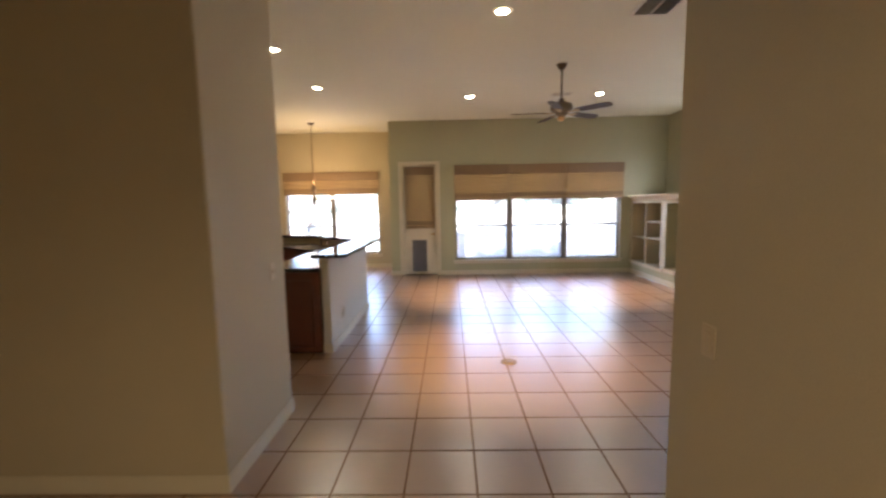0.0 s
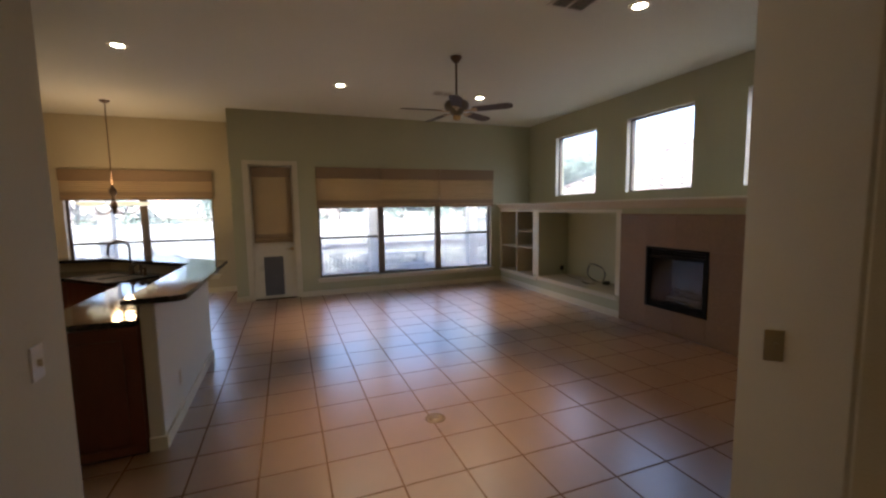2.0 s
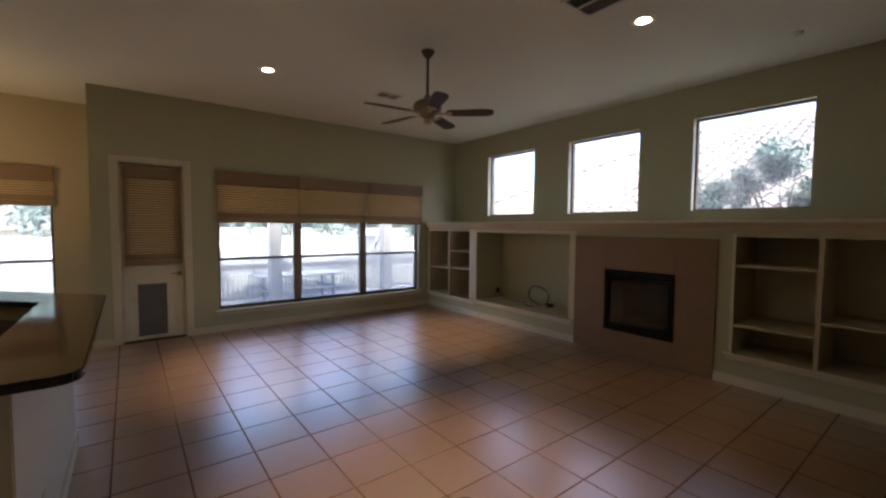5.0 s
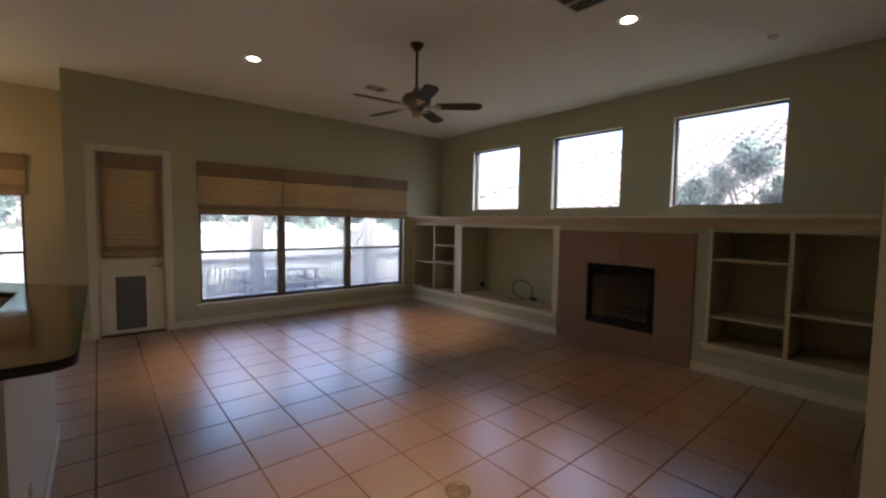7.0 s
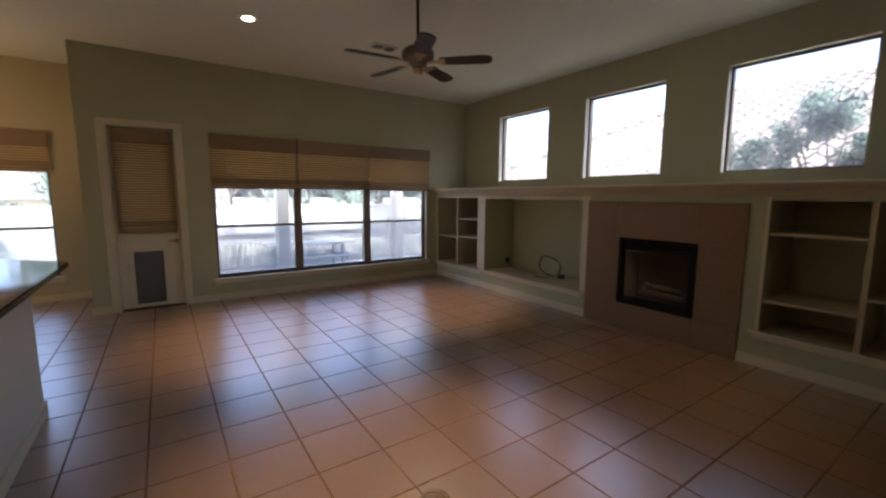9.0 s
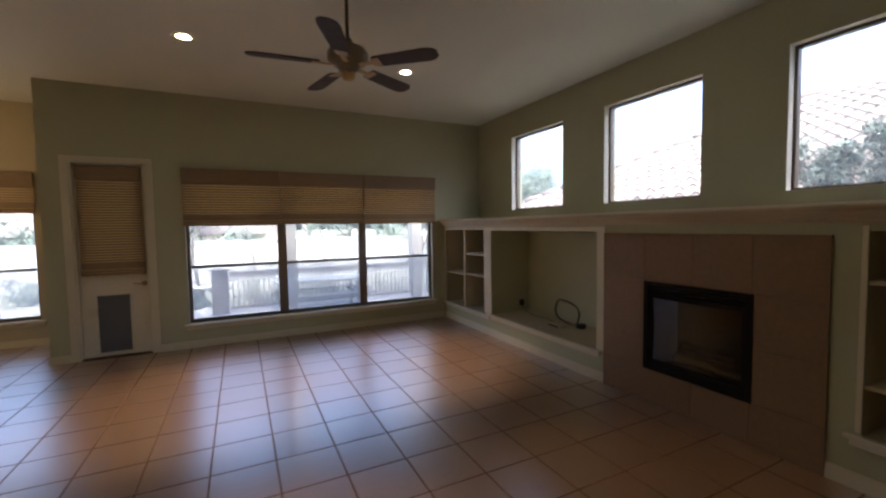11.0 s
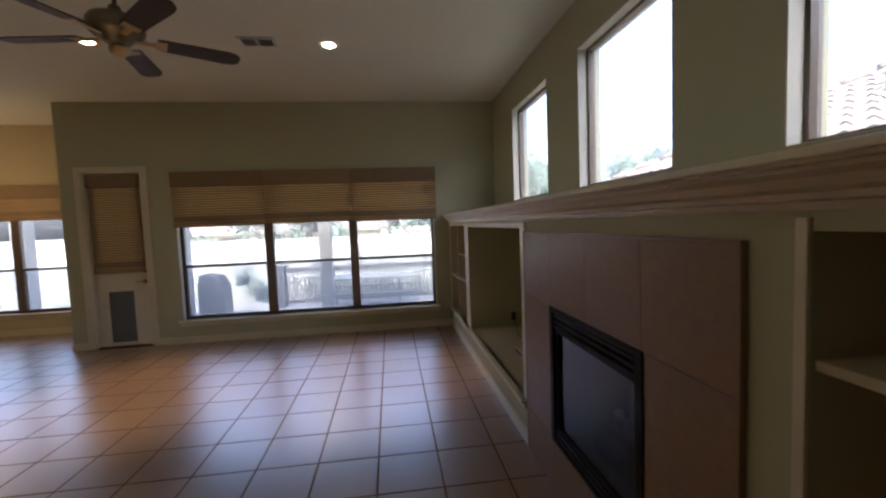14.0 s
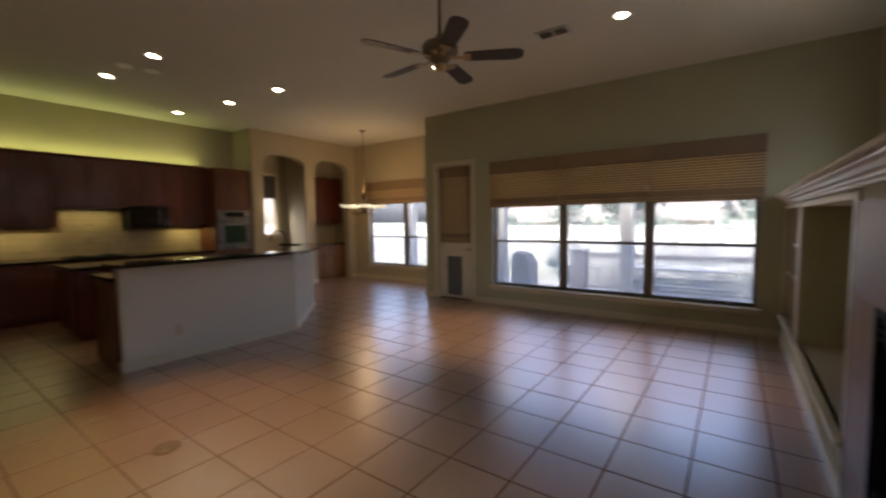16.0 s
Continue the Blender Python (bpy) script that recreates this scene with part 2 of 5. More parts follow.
M_ROOFTILE = material("pale_clay_roof_tile", (0.088, 0.074, 0.067), 0.9, vary=0.18, scale=4, fine=30, bump=0.2, piece=0.5)
M_LEAF = material("evergreen_leaf", (0.055, 0.078, 0.058), 0.6, vary=0.5, scale=3, fine=20, piece=0.8)
M_DARKLEAF = material("dark_blue_green_leaf", (0.028, 0.060, 0.045), 0.6, vary=0.5, scale=3, fine=20, piece=0.8)
M_BARK = material("grey_bark", (0.085, 0.078, 0.072), 0.9, vary=0.3, scale=10, fine=50, bump=0.6)
M_STUCCO = material("neighbour_stucco", (0.62, 0.57, 0.48), 0.9, vary=0.06, scale=1, fine=60, bump=0.2)
M_CABLE = material("black_cable", (0.015, 0.015, 0.016), 0.5, vary=0.1)
M_WICKER = material("table_top_grey", (0.26, 0.27, 0.275), 0.6, vary=0.1, scale=3)


# ---------------------------------------------------------------- builders
def add_box(bm, x0, x1, y0, y1, z0, z1, bevel=0.0):
    vs = [bm.verts.new((x, y, z)) for z in (z0, z1) for x, y in ((x0, y0), (x1, y0), (x1, y1), (x0, y1))]
    fs = [bm.faces.new([vs[i] for i in f]) for f in ((3, 2, 1, 0), (4, 5, 6, 7), (0, 1, 5, 4), (1, 2, 6, 5), (2, 3, 7, 6), (3, 0, 4, 7))]
    if bevel:
        edges = list({e for f in fs for e in f.edges})
        bmesh.ops.bevel(bm, geom=edges, offset=bevel, segments=2, affect="EDGES", profile=0.6)
    return bm


def box(x0, x1, y0, y1, z0, z1, bevel=0.0):
    return add_box(bmesh.new(), min(x0, x1), max(x0, x1), min(y0, y1), max(y0, y1), min(z0, z1), max(z0, z1), bevel)


def boxes(rows, bevel=0.0):
    bm = bmesh.new()
    for r in rows:
        add_box(bm, *r, bevel)
    return bm


def lathe(profile, segments=24, x=0.0, y=0.0, z=0.0, ring=False):
    """A turned body about the z axis, from (radius, height) pairs."""
    bm = bmesh.new()
    rings = []
    for r, h in profile:
        rings.append([bm.verts.new((x + max(r, 1e-4) * math.cos(2 * math.pi * k / segments), y + max(r, 1e-4) * math.sin(2 * math.pi * k / segments), z + h)) for k in range(segments)])
    for a, b in list(zip(rings, rings[1:])) + ([(rings[-1], rings[0])] if ring else []):
        for k in range(segments):
            bm.faces.new((a[k], a[(k + 1) % segments], b[(k + 1) % segments], b[k]))
    if not ring:
        bm.faces.new(rings[0][::-1])
        bm.faces.new(rings[-1])
    bmesh.ops.recalc_face_normals(bm, faces=bm.faces)
    for f in bm.faces:
        f.smooth = len(f.verts) == 4
    return bm


def extrude(outline, axis, a, b, bevel=0.0):
    """A prism: an outline in the plane across the axis, from a to b along it."""
    def at(p, v):
        return {"x": (v, p[0], p[1]), "y": (p[0], v, p[1]), "z": (p[0], p[1], v)}[axis]
    bm = bmesh.new()
    lo, hi = [bm.verts.new(at(p, a)) for p in outline], [bm.verts.new(at(p, b)) for p in outline]
    n = len(outline)
    for k in range(n):
        bm.faces.new((lo[k], lo[(k + 1) % n], hi[(k + 1) % n], hi[k]))
    bm.faces.new(lo[::-1])
    bm.faces.new(hi)
    bmesh.ops.recalc_face_normals(bm, faces=bm.faces)
    if bevel:
        bmesh.ops.bevel(bm, geom=list(bm.edges), offset=bevel, segments=2, affect="EDGES")
    return bm


def tube(points, radius, sides=8, closed=False):
    """A round bar along points, its radius one number or one for each point."""
    bm = bmesh.new()
    pts = [Vector(p) for p in points]
    rads = radius if isinstance(radius, (list, tuple)) else [radius] * len(pts)
    rings = []
    up = Vector((0.31, 0.17, 0.93)).normalized()
    for i, p in enumerate(pts):
        d = (pts[(i + 1) % len(pts)] - pts[i - 1]) if closed else (pts[min(i + 1, len(pts) - 1)] - pts[max(i - 1, 0)])
        d.normalize()
        u = d.cross(up)
        if u.length < 0.05:
            u = d.cross(Vector((1, 0, 0)))
        u.normalize()
        v = d.cross(u)
        rings.append([bm.verts.new(p + rads[i] * (u * math.cos(2 * math.pi * k / sides) + v * math.sin(2 * math.pi * k / sides))) for k in range(sides)])
    pairs = list(zip(rings, rings[1:])) + ([(rings[-1], rings[0])] if closed else [])
    for a, b in pairs:
        for k in range(sides):
            bm.faces.new((a[k], a[(k + 1) % sides], b[(k + 1) % sides], b[k])).smooth = True
    if not closed:
        bm.faces.new(rings[0][::-1])
        bm.faces.new(rings[-1])
    bmesh.ops.recalc_face_normals(bm, faces=bm.faces)
    return bm


def linked(name, bm, mat):
    me = bpy.data.meshes.new(name)
    bm.to_mesh(me)
    bm.free()
    me.materials.append(mat)
    return new(name, me)


def part(name, bm, mat, parent, label=""):
    ob = linked(name, bm, mat)
    ob.parent = parent
    if parent.parent is None:
        ob.matrix_parent_inverse = Matrix.Translation(-parent.location)
    return tagged(ob, label)


def structure(name, bm, mat, label, category="wall"):
    return tagged(linked(name, bm, mat), label, category, kind="structure")


def thing(name, at, label, category, group="", kind=""):
    ob = new(name)
    ob.location = at
    ob.empty_display_size = 0.1
    bpy.context.view_layer.update()
    return tagged(ob, label, category, group, kind)


def wall_with_holes(fixed, a0, a1, t0, t1, holes, z1=CEIL, z0=0.0):
    """A wall of thickness t0..t1 across `fixed`, running a0..a1, with openings (start, end, bottom, top)."""
    cuts = sorted({a0, a1, *(v for h in holes for v in h[:2])})
    bm = bmesh.new()
    for s, e in zip(cuts, cuts[1:]):
        mid = (s + e) / 2
        spans, low = [], z0
        for h in sorted((h for h in holes if h[0] <= mid <= h[1]), key=lambda h: h[2]):
            if h[2] > low:
                spans.append((low, h[2]))
            low = h[3]
        spans.append((low, z1))
        for lo, hi in spans:
            if fixed == "y":
                add_box(bm, s, e, t0, t1, lo, hi)
            else:
                add_box(bm, t0, t1, s, e, lo, hi)
    return bm


# ---------------------------------------------------------------- large structure
YB, YN = 10.10, 11.35          # back walls of the living room and the breakfast nook
XW, XF = 4.41, 3.70            # upper right wall, lower built-in front
XJ, XA, XK = -1.60, -4.90, -5.60   # jog, arched wall, kitchen wall
WIN = (-0.17, 3.46, 0.33, 2.38)
NOOK = (-4.43, -2.07, 0.36, 2.38)
DOOR = (-1.32, -0.58, 0.0, 2.44)
CLERES = [(7.95, 9.11), (6.10, 7.26), (4.27, 5.43)]

wall_back = structure("wall_back", wall_with_holes("y", XJ, 4.75, YB, YB + 0.16, [WIN, DOOR]), M_SAGE, "sage green painted back wall with triple window and door")
structure("wall_jog", box(XJ, XJ + 0.16, YB + 0.16, YN + 0.16, 0, CEIL), M_SAGE, "sage green return wall beside the breakfast nook")
structure("wall_nook", wall_with_holes("y", -5.96, XJ, YN, YN + 0.16, [NOOK]), M_BEIGE, "breakfast nook wall with window, lamplight in its beige")
structure("wall_right", wall_with_holes("x", 3.33, YB, XW, XW + 0.2, [(a, b, 1.83, 2.98) for a, b in CLERES]), M_SAGE, "sage green side wall with three high square windows")
structure("wall_front", extrude([(0.62, -2.2), (0.62, 2.65), (1.27, 3.36), (4.6, 3.36), (4.6, 3.20), (1.36, 3.20), (0.80, 2.60), (0.80, -2.2)], "z", 0, CEIL, 0.012), M_BEIGE, "entry wall with an angled corner, lamplight in its tan")
structure("wall_entry_block", box(XK - 0.2, -1.52, 3.10, 4.02, 0, CEIL, 0.012), M_BEIGE, "thick wall block beside the entry opening, lamplight in its tan")
# side and rear walls out of view, added to close off the entry
structure("wall_entry_left", box(-3.4, -3.2, -2.2, 3.10, 0, CEIL), M_BEIGE, "unseen tan entry side wall, added to close the room")
structure("wall_entry_rear", box(-3.4, 0.8, -2.4, -2.2, 0, CEIL), M_BEIGE, "unseen tan entry rear wall, added to close the room")
structure("wall_kitchen", box(XK - 0.2, XK, 4.02, 8.55, 0, CEIL), M_BEIGE, "kitchen wall above dark cabinets, lamplight in its beige")
structure("ceiling", box(-5.96, 4.8, -2.4, 11.51, CEIL, CEIL + 0.12), M_CEIL, "flat off-white textured plaster ceiling", "ceiling")
floor = structure("floor", box(-5.96, 4.8, -2.4, 11.51, -0.12, -0.004), M_GROUT, "terracotta tiled floor with sandy grout joints", "floor")


def arch_wall():
    """The wall of the nook with two arched openings, cut as one outline in the y-z plane."""
    bm = bmesh.new()
    edges_y = [8.55]
    arches = [(8.79, 9.83, 2.75, 2.93), (10.09, 11.12, 2.75, 2.93)]
    x0, x1 = XA - 0.2, XA
    def prism(pts):
        lo, hi = [bm.verts.new((x0, *p)) for p in pts], [bm.verts.new((x1, *p)) for p in pts]
        n = len(pts)
        for k in range(n):
            bm.faces.new((lo[k], lo[(k + 1) % n], hi[(k + 1) % n], hi[k]))
        bm.faces.new(lo[::-1])
        bm.faces.new(hi)
    for a, b, spring, top in arches:
        edges_y += [a, b]
    edges_y.append(YN)
    for a, b in zip(edges_y[0::2], edges_y[1::2]):
        prism([(a, 0), (b, 0), (b, CEIL), (a, CEIL)])
    for a, b, spring, top in arches:
        n = 14
        for k in range(n):
            u0, u1 = k / n, (k + 1) / n
            f = lambda u: spring + (top - spring) * max(0.0, 1 - (2 * u - 1) ** 2) ** 0.5
            prism([(a + (b - a) * u0, f(u0)), (a + (b - a) * u1, f(u1)), (a + (b - a) * u1, CEIL), (a + (b - a) * u0, CEIL)])
    bmesh.ops.recalc_face_normals(bm, faces=bm.faces)
    return bm


structure("wall_arches", arch_wall(), M_BEIGE, "beige plaster wall with two arched openings")
structure("wall_pantry_side", box(XK - 0.2, XA - 0.2, 8.55, 8.70, 0, CEIL), M_BEIGE, "return wall beside the wall oven, lamplight in its beige")
structure("wall_hall_far", wall_with_holes("x", 8.55, YN, -5.96, -5.80, [(9.05, 9.64, 1.15, 2.55)]), M_BEIGE, "beige hall wall with a slatted window")
structure("wall_hall_right", box(-5.80, XA - 0.2, 9.90, 10.02, 0, CEIL), M_BEIGE, "beige partition between hall and hutch niche")

# the low built-in wall: solid front with openings for the cases and the fire
CASES = [(8.81, 10.06, 0.29, 1.53), (6.68, 8.62, 0.315, 1.52), (3.48, 4.70, 0.33, 1.53)]
FIRE = (5.268, 6.134, 0.305, 1.085)
structure("wall_builtin", wall_with_holes("x", 3.33, YB, XF, XF + 0.03, CASES + [FIRE], 1.60), M_SAGE, "sage green low built-in wall holding shelves and fireplace")
structure("ledge", box(XF + 0.03, XW, 3.33, YB, 1.58, 1.66), M_TRIM, "cream painted deep ledge above the built-ins", "ledge")


def baseboard(rows, label="cream painted baseboard"):
    for x0, x1, y0, y1 in rows:
        structure("baseboard", boxes([(x0, x1, y0, y1, 0, 0.085), (x0 + (0.004 if x1 - x0 < 0.03 else 0), x1 - (0.004 if x1 - x0 < 0.03 else 0), y0 + (0.004 if y1 - y0 < 0.03 else 0), y1 - (0.004 if y1 - y0 < 0.03 else 0), 0.085, 0.10)]), M_TRIM, label, "baseboard")


B = 0.015
baseboard([(XJ - B, -1.41, YB - B, YB), (-0.50, XF, YB - B, YB), (XJ - B, XJ, YB, YN), (XA, XJ - B, YN - B, YN), (XA, XA + B, 11.12, YN - B), (XA, XA + B, 9.83, 10.09),
           (XF - B, XF, 6.58, YB - B), (XF - B, XF, 3.33, 4.86), (-3.2, -1.52 + B, 3.10 - B, 3.10), (-1.52, -1.52 + B, 3.10, 4.02)])

# ---------------------------------------------------------------- windows, door and blinds
def window(name, axis, lo, hi, z0, z1, depth, panes, rail, label, face, f=0.045, frame_mat=None):
    """A dark-framed window: outer frame, mullions and rails about each pane, in the wall's thickness."""
    win = tagged(thing(name, (0, 0, 0), label, "window"), kind="structure")
    def bx(a, b, d0, d1, c, d):
        return box(a, b, depth + d0, depth + d1, c, d, 0.003) if axis == "y" else box(depth + d0, depth + d1, a, b, c, d, 0.003)
    frame_mat = frame_mat or M_WINFRAME
    for a, b, c, d in ((lo, hi, z0, z0 + f), (lo, hi, z1 - f, z1), (lo, lo + f, z0 + f, z1 - f), (hi - f, hi, z0 + f, z1 - f)):
        part("window_frame", bx(a, b, -0.03, 0.03, c, d), frame_mat, win)
    step = (hi - lo) / panes
    for k in range(1, panes):
        m = lo + k * step
        part("mullion", bx(m - 0.060, m + 0.060, -0.035, 0.035, z0 + f, z1 - f), M_MULLION, win)
    for k in range(panes):
        a, b = lo + k * step + (f if k == 0 else 0.060), lo + (k + 1) * step - (f if k == panes - 1 else 0.060)
        zs = [(z0 + f, z1 - f)] if not rail else [(z0 + f, rail - 0.02), (rail + 0.02, z1 - f)]
        if rail:
            part("meeting_rail", bx(a, b, -0.03, 0.025, rail - 0.02, rail + 0.02), M_WINFRAME, win)
        for n, (c, d) in enumerate(zs):
            o = 0.008 if n == 0 else -0.008
            g = part("pane", bx(a, b, o - 0.003, o + 0.003, c, d), M_GLASS, win)
            g.visible_shadow = False
            if n == 0 and rail:
                sc = part("insect_screen", bx(a, b, 0.026, 0.028, c, d), M_SCREEN, win)
                sc.visible_shadow = False
    return win


window("window_1", "y", *WIN, YB + 0.11, 3, 1.09, "bronze-framed triple sash window overlooking the patio", -1)
window("window_2", "y", *NOOK, YN + 0.11, 2, 1.07, "bronze-framed double sash window in the nook", -1)
for k, (a, b) in enumerate(CLERES):
    window(f"window_{k + 3}", "x", a, b, 1.83, 2.98, XW + 0.11, 1, 0, "bronze-framed fixed square high window", 1, 0.028, M_MULLION)
    t = 0.006
    # paler than the wall: the grazing skylight is put into the reveal's colour
    structure("window_reveal", boxes([(XW + 0.002, XW + 0.079, a, a + t, 1.83, 2.98), (XW + 0.002, XW + 0.079, b - t, b, 1.83, 2.98), (XW + 0.002, XW + 0.079, a + t, b - t, 2.98 - t, 2.98), (XW + 0.002, XW + 0.079, a + t, b - t, 1.83, 1.83 + t)]), M_HALF, "plaster reveal of a high window, daylight in its pale tone", "trim")
for a, b, y, (z0, z1) in ((WIN[0], WIN[1], YB, WIN[2:]), (NOOK[0], NOOK[1], YN, NOOK[2:])):
    # same pale tone here, standing for daylight on the jambs
    structure("window_reveal", boxes([(a, a + 0.006, y + 0.002, y + 0.079, z0, z1), (b - 0.006, b, y + 0.002, y + 0.079, z0, z1)]), M_HALF, "plaster reveal of a window, daylight in its pale tone", "trim")
structure("window_sill", boxes([(WIN[0] - 0.05, WIN[1] + 0.05, YB - 0.05, YB + 0.08, 0.30, 0.328), (WIN[0] - 0.03, WIN[1] + 0.03, YB - 0.018, YB, 0.25, 0.30)], 0.004), M_TRIM, "cream painted window sill and apron", "window sill")
structure("window_sill", boxes([(NOOK[0] - 0.05, NOOK[1] + 0.05, YN - 0.05, YN + 0.08, 0.33, 0.358), (NOOK[0] - 0.03, NOOK[1] + 0.03, YN - 0.018, YN, 0.28, 0.33)], 0.004), M_TRIM, "cream painted nook window sill and apron", "window sill")


def roman_shade(x0, x1, y, top, bottom, label, group="", valance=0.17, lined=True):
    """A woven bamboo shade: a plain valance above many thin horizontal slats, the folded hem at its foot."""
    sh = thing("bamboo_shade", (x0, y, top), label, "window blind", group)
    part("headrail", box(x0 + 0.01, x1 - 0.01, y + 0.005, y + 0.03, top - 0.05, top - 0.005, 0.003), M_BLIND, sh)
    part("valance", boxes([(x0, x1, y - 0.020, y - 0.012, top - valance, top), (x0, x0 + 0.006, y - 0.012, y + 0.03, top - valance, top), (x1 - 0.006, x1, y - 0.012, y + 0.03, top - valance, top)], 0.002), M_BLIND, sh, "tightly woven bamboo valance")
    if lined:
        part("lining", box(x0, x1, y + 0.018, y + 0.021, bottom + 0.01, top - 0.05), M_LINING, sh)
    z = top - valance + 0.01
    zz = bottom + 0.165
    n = int((z - zz) / 0.033)
    slat = None
    for k in range(n):
        zc = z - (k + 0.5) * (z - zz) / n
        if slat is None:
            slat = part("slat", box(x0 + 0.001, x1 - 0.001, y + 0.008, y + 0.016, -0.0115, 0.0115, 0.002), M_BLIND, sh)
            me = slat.data
        else:
            slat = new("slat", me)
            slat.parent = sh
            slat.matrix_parent_inverse = Matrix.Translation(-sh.location)
        slat.location = (0, 0, zc)
    part("hem_band", box(x0 + 0.002, x1 - 0.002, y + 0.004, y + 0.017, bottom + 0.07, bottom + 0.162, 0.003), M_BLIND, sh, "plain woven hem band")
    part("hem_fold", box(x0 + 0.003, x1 - 0.003, y - 0.014, y + 0.017, bottom + 0.036, bottom + 0.064, 0.006), M_BLIND, sh)
    part("hem_fold", box(x0 + 0.003, x1 - 0.003, y - 0.010, y + 0.017, bottom, bottom + 0.031, 0.006), M_BLIND, sh)
    for u in (0.15, 0.5, 0.85):
        x = x0 + (x1 - x0) * u
        part("lift_cord", tube([(x, y + 0.006, top - valance), (x, y + 0.005, bottom + 0.06)], 0.0012, 5), M_CORD, sh)
    return sh


for k in range(3):
    a, b = (-0.185, 1.027, 2.262, 3.50)[k:k + 2]
    sh = roman_shade(a + 0.004, b - 0.004, YB - 0.045, 2.415, (1.645, 1.655, 1.645)[k], "brown woven bamboo shade half raised over patio window", "patio window shades", 0.20)
    if k == 1:
        part("pull_cord", tube([(b - 0.02, YB - 0.07, 2.22), (b - 0.02, YB - 0.072, 1.88)], 0.0015, 5), M_CORD, sh)
        part("tassel", lathe([(0.0, 1.80), (0.012, 1.803), (0.009, 1.85), (0.004, 1.88), (0.0, 1.881)], 12, b - 0.02, YB - 0.072, 0), M_TRIM, sh, "small white cord tassel")
        part("cord_end", tube([(b - 0.02, YB - 0.072, 1.80), (b - 0.021, YB - 0.070, 1.66)], 0.004, 6), M_CORD, sh)
roman_shade(-4.45, -2.05, YN - 0.045, 2.42, 1.86, "brown woven bamboo shade raised high over nook window", valance=0.20)


def back_door():
    x0, x1 = -1.30, -0.60
    y = YB + 0.05
    d = tagged(thing("door_1", (x0, y, 0), "cream back door with bamboo shade, lever and pet flap", "door"), kind="structure")
    w = 0.09
    part("stile", box(x0, x0 + w, y, y + 0.045, 0.02, 2.42, 0.003), M_DOOR, d)
    part("stile", box(x1 - w, x1, y, y + 0.045, 0.02, 2.42, 0.003), M_DOOR, d)
    part("top_rail", box(x0 + w, x1 - w, y, y + 0.045, 2.30, 2.42, 0.003), M_DOOR, d)
    part("lower_panel", boxes([(x0 + w, x1 - w, y, y + 0.045, 0.80, 1.07), (x0 + w, x0 + 0.15, y, y + 0.045, 0.02, 0.80), (x1 - 0.20, x1 - w, y, y + 0.045, 0.02, 0.80), (x0 + 0.15, x1 - 0.20, y, y + 0.045, 0.02, 0.05)]), M_DOOR, d)
    g = part("glass", box(x0 + w, x1 - w, y + 0.02, y + 0.026, 1.07, 2.30), M_GLASS, d)
    g.visible_shadow = False
    pet = part("pet_flap_frame", boxes([(x0 + 0.13, x0 + 0.16, y - 0.012, y + 0.05, 0.04, 0.82), (x1 - 0.21, x1 - 0.18, y - 0.012, y + 0.05, 0.04, 0.82), (x0 + 0.16, x1 - 0.21, y - 0.012, y + 0.05, 0.79, 0.82), (x0 + 0.16, x1 - 0.21, y - 0.012, y + 0.05, 0.04, 0.07)], 0.003), M_DOOR, d)
    part("flap", box(x0 + 0.16, x1 - 0.21, y + 0.004, y + 0.014, 0.07, 0.79, 0.003), M_PET, pet, "dark grey rubber pet flap")
    rose = part("rosette", lathe([(0.0, 0), (0.032, 0.002), (0.03, 0.012), (0.012, 0.016), (0.011, 0.045), (0.0, 0.046)], 20), M_BRASS, d)
    rose.data.transform(pose(x1 - 0.05, y, 0.92, 90, 0, 0))
    part("lever", tube([(x1 - 0.05, y - 0.045, 0.92), (x1 - 0.09, y - 0.05, 0.918), (x1 - 0.155, y - 0.045, 0.925)], [0.011, 0.010, 0.008], 10), M_BRASS, rose)
    bolt = part("deadbolt", lathe([(0.0, 0), (0.03, 0.002), (0.027, 0.014), (0.0, 0.016)], 20), M_BRASS, d)
    bolt.data.transform(pose(x1 - 0.05, y, 1.06, 90, 0, 0))
    structure("threshold", box(DOOR[0], DOOR[1], YB, YB + 0.16, -0.003, 0.018, 0.004), M_BRONZE, "bronze metal door threshold", "threshold")
    t = 0.085
    structure("door_trim", boxes([(DOOR[0] - t, DOOR[0], YB - 0.018, YB, 0, 2.44), (DOOR[1], DOOR[1] + t, YB - 0.018, YB, 0, 2.44), (DOOR[0] - t, DOOR[1] + t, YB - 0.018, YB, 2.44, 2.51)], 0.004), M_TRIM, "cream painted door casing", "trim")
    structure("door_jamb", boxes([(DOOR[0], DOOR[0] + 0.018, YB, YB + 0.16, 0, 2.44), (DOOR[1] - 0.018, DOOR[1], YB, YB + 0.16, 0, 2.44), (DOOR[0] + 0.018, DOOR[1] - 0.018, YB, YB + 0.16, 2.422, 2.44)]), M_TRIM, "cream painted door jamb", "trim")
    structure("door_stop", boxes([(DOOR[0] + 0.018, DOOR[0] + 0.04, y + 0.047, YB + 0.16, 0.018, 2.42), (DOOR[1] - 0.04, DOOR[1] - 0.018, y + 0.047, YB + 0.16, 0.018, 2.42), (DOOR[0] + 0.04, DOOR[1] - 0.04, y + 0.047, YB + 0.16, 2.38, 2.42), (DOOR[0] + 0.04, DOOR[1] - 0.04, y + 0.047, YB + 0.16, 0.018, 0.04)]), M_TRIM, "cream painted door stop", "trim")
    roman_shade(x0 + 0.03, x1 - 0.02, YB + 0.01, 2.40, 1.05, "brown woven bamboo shade lowered over the door glass")


back_door()


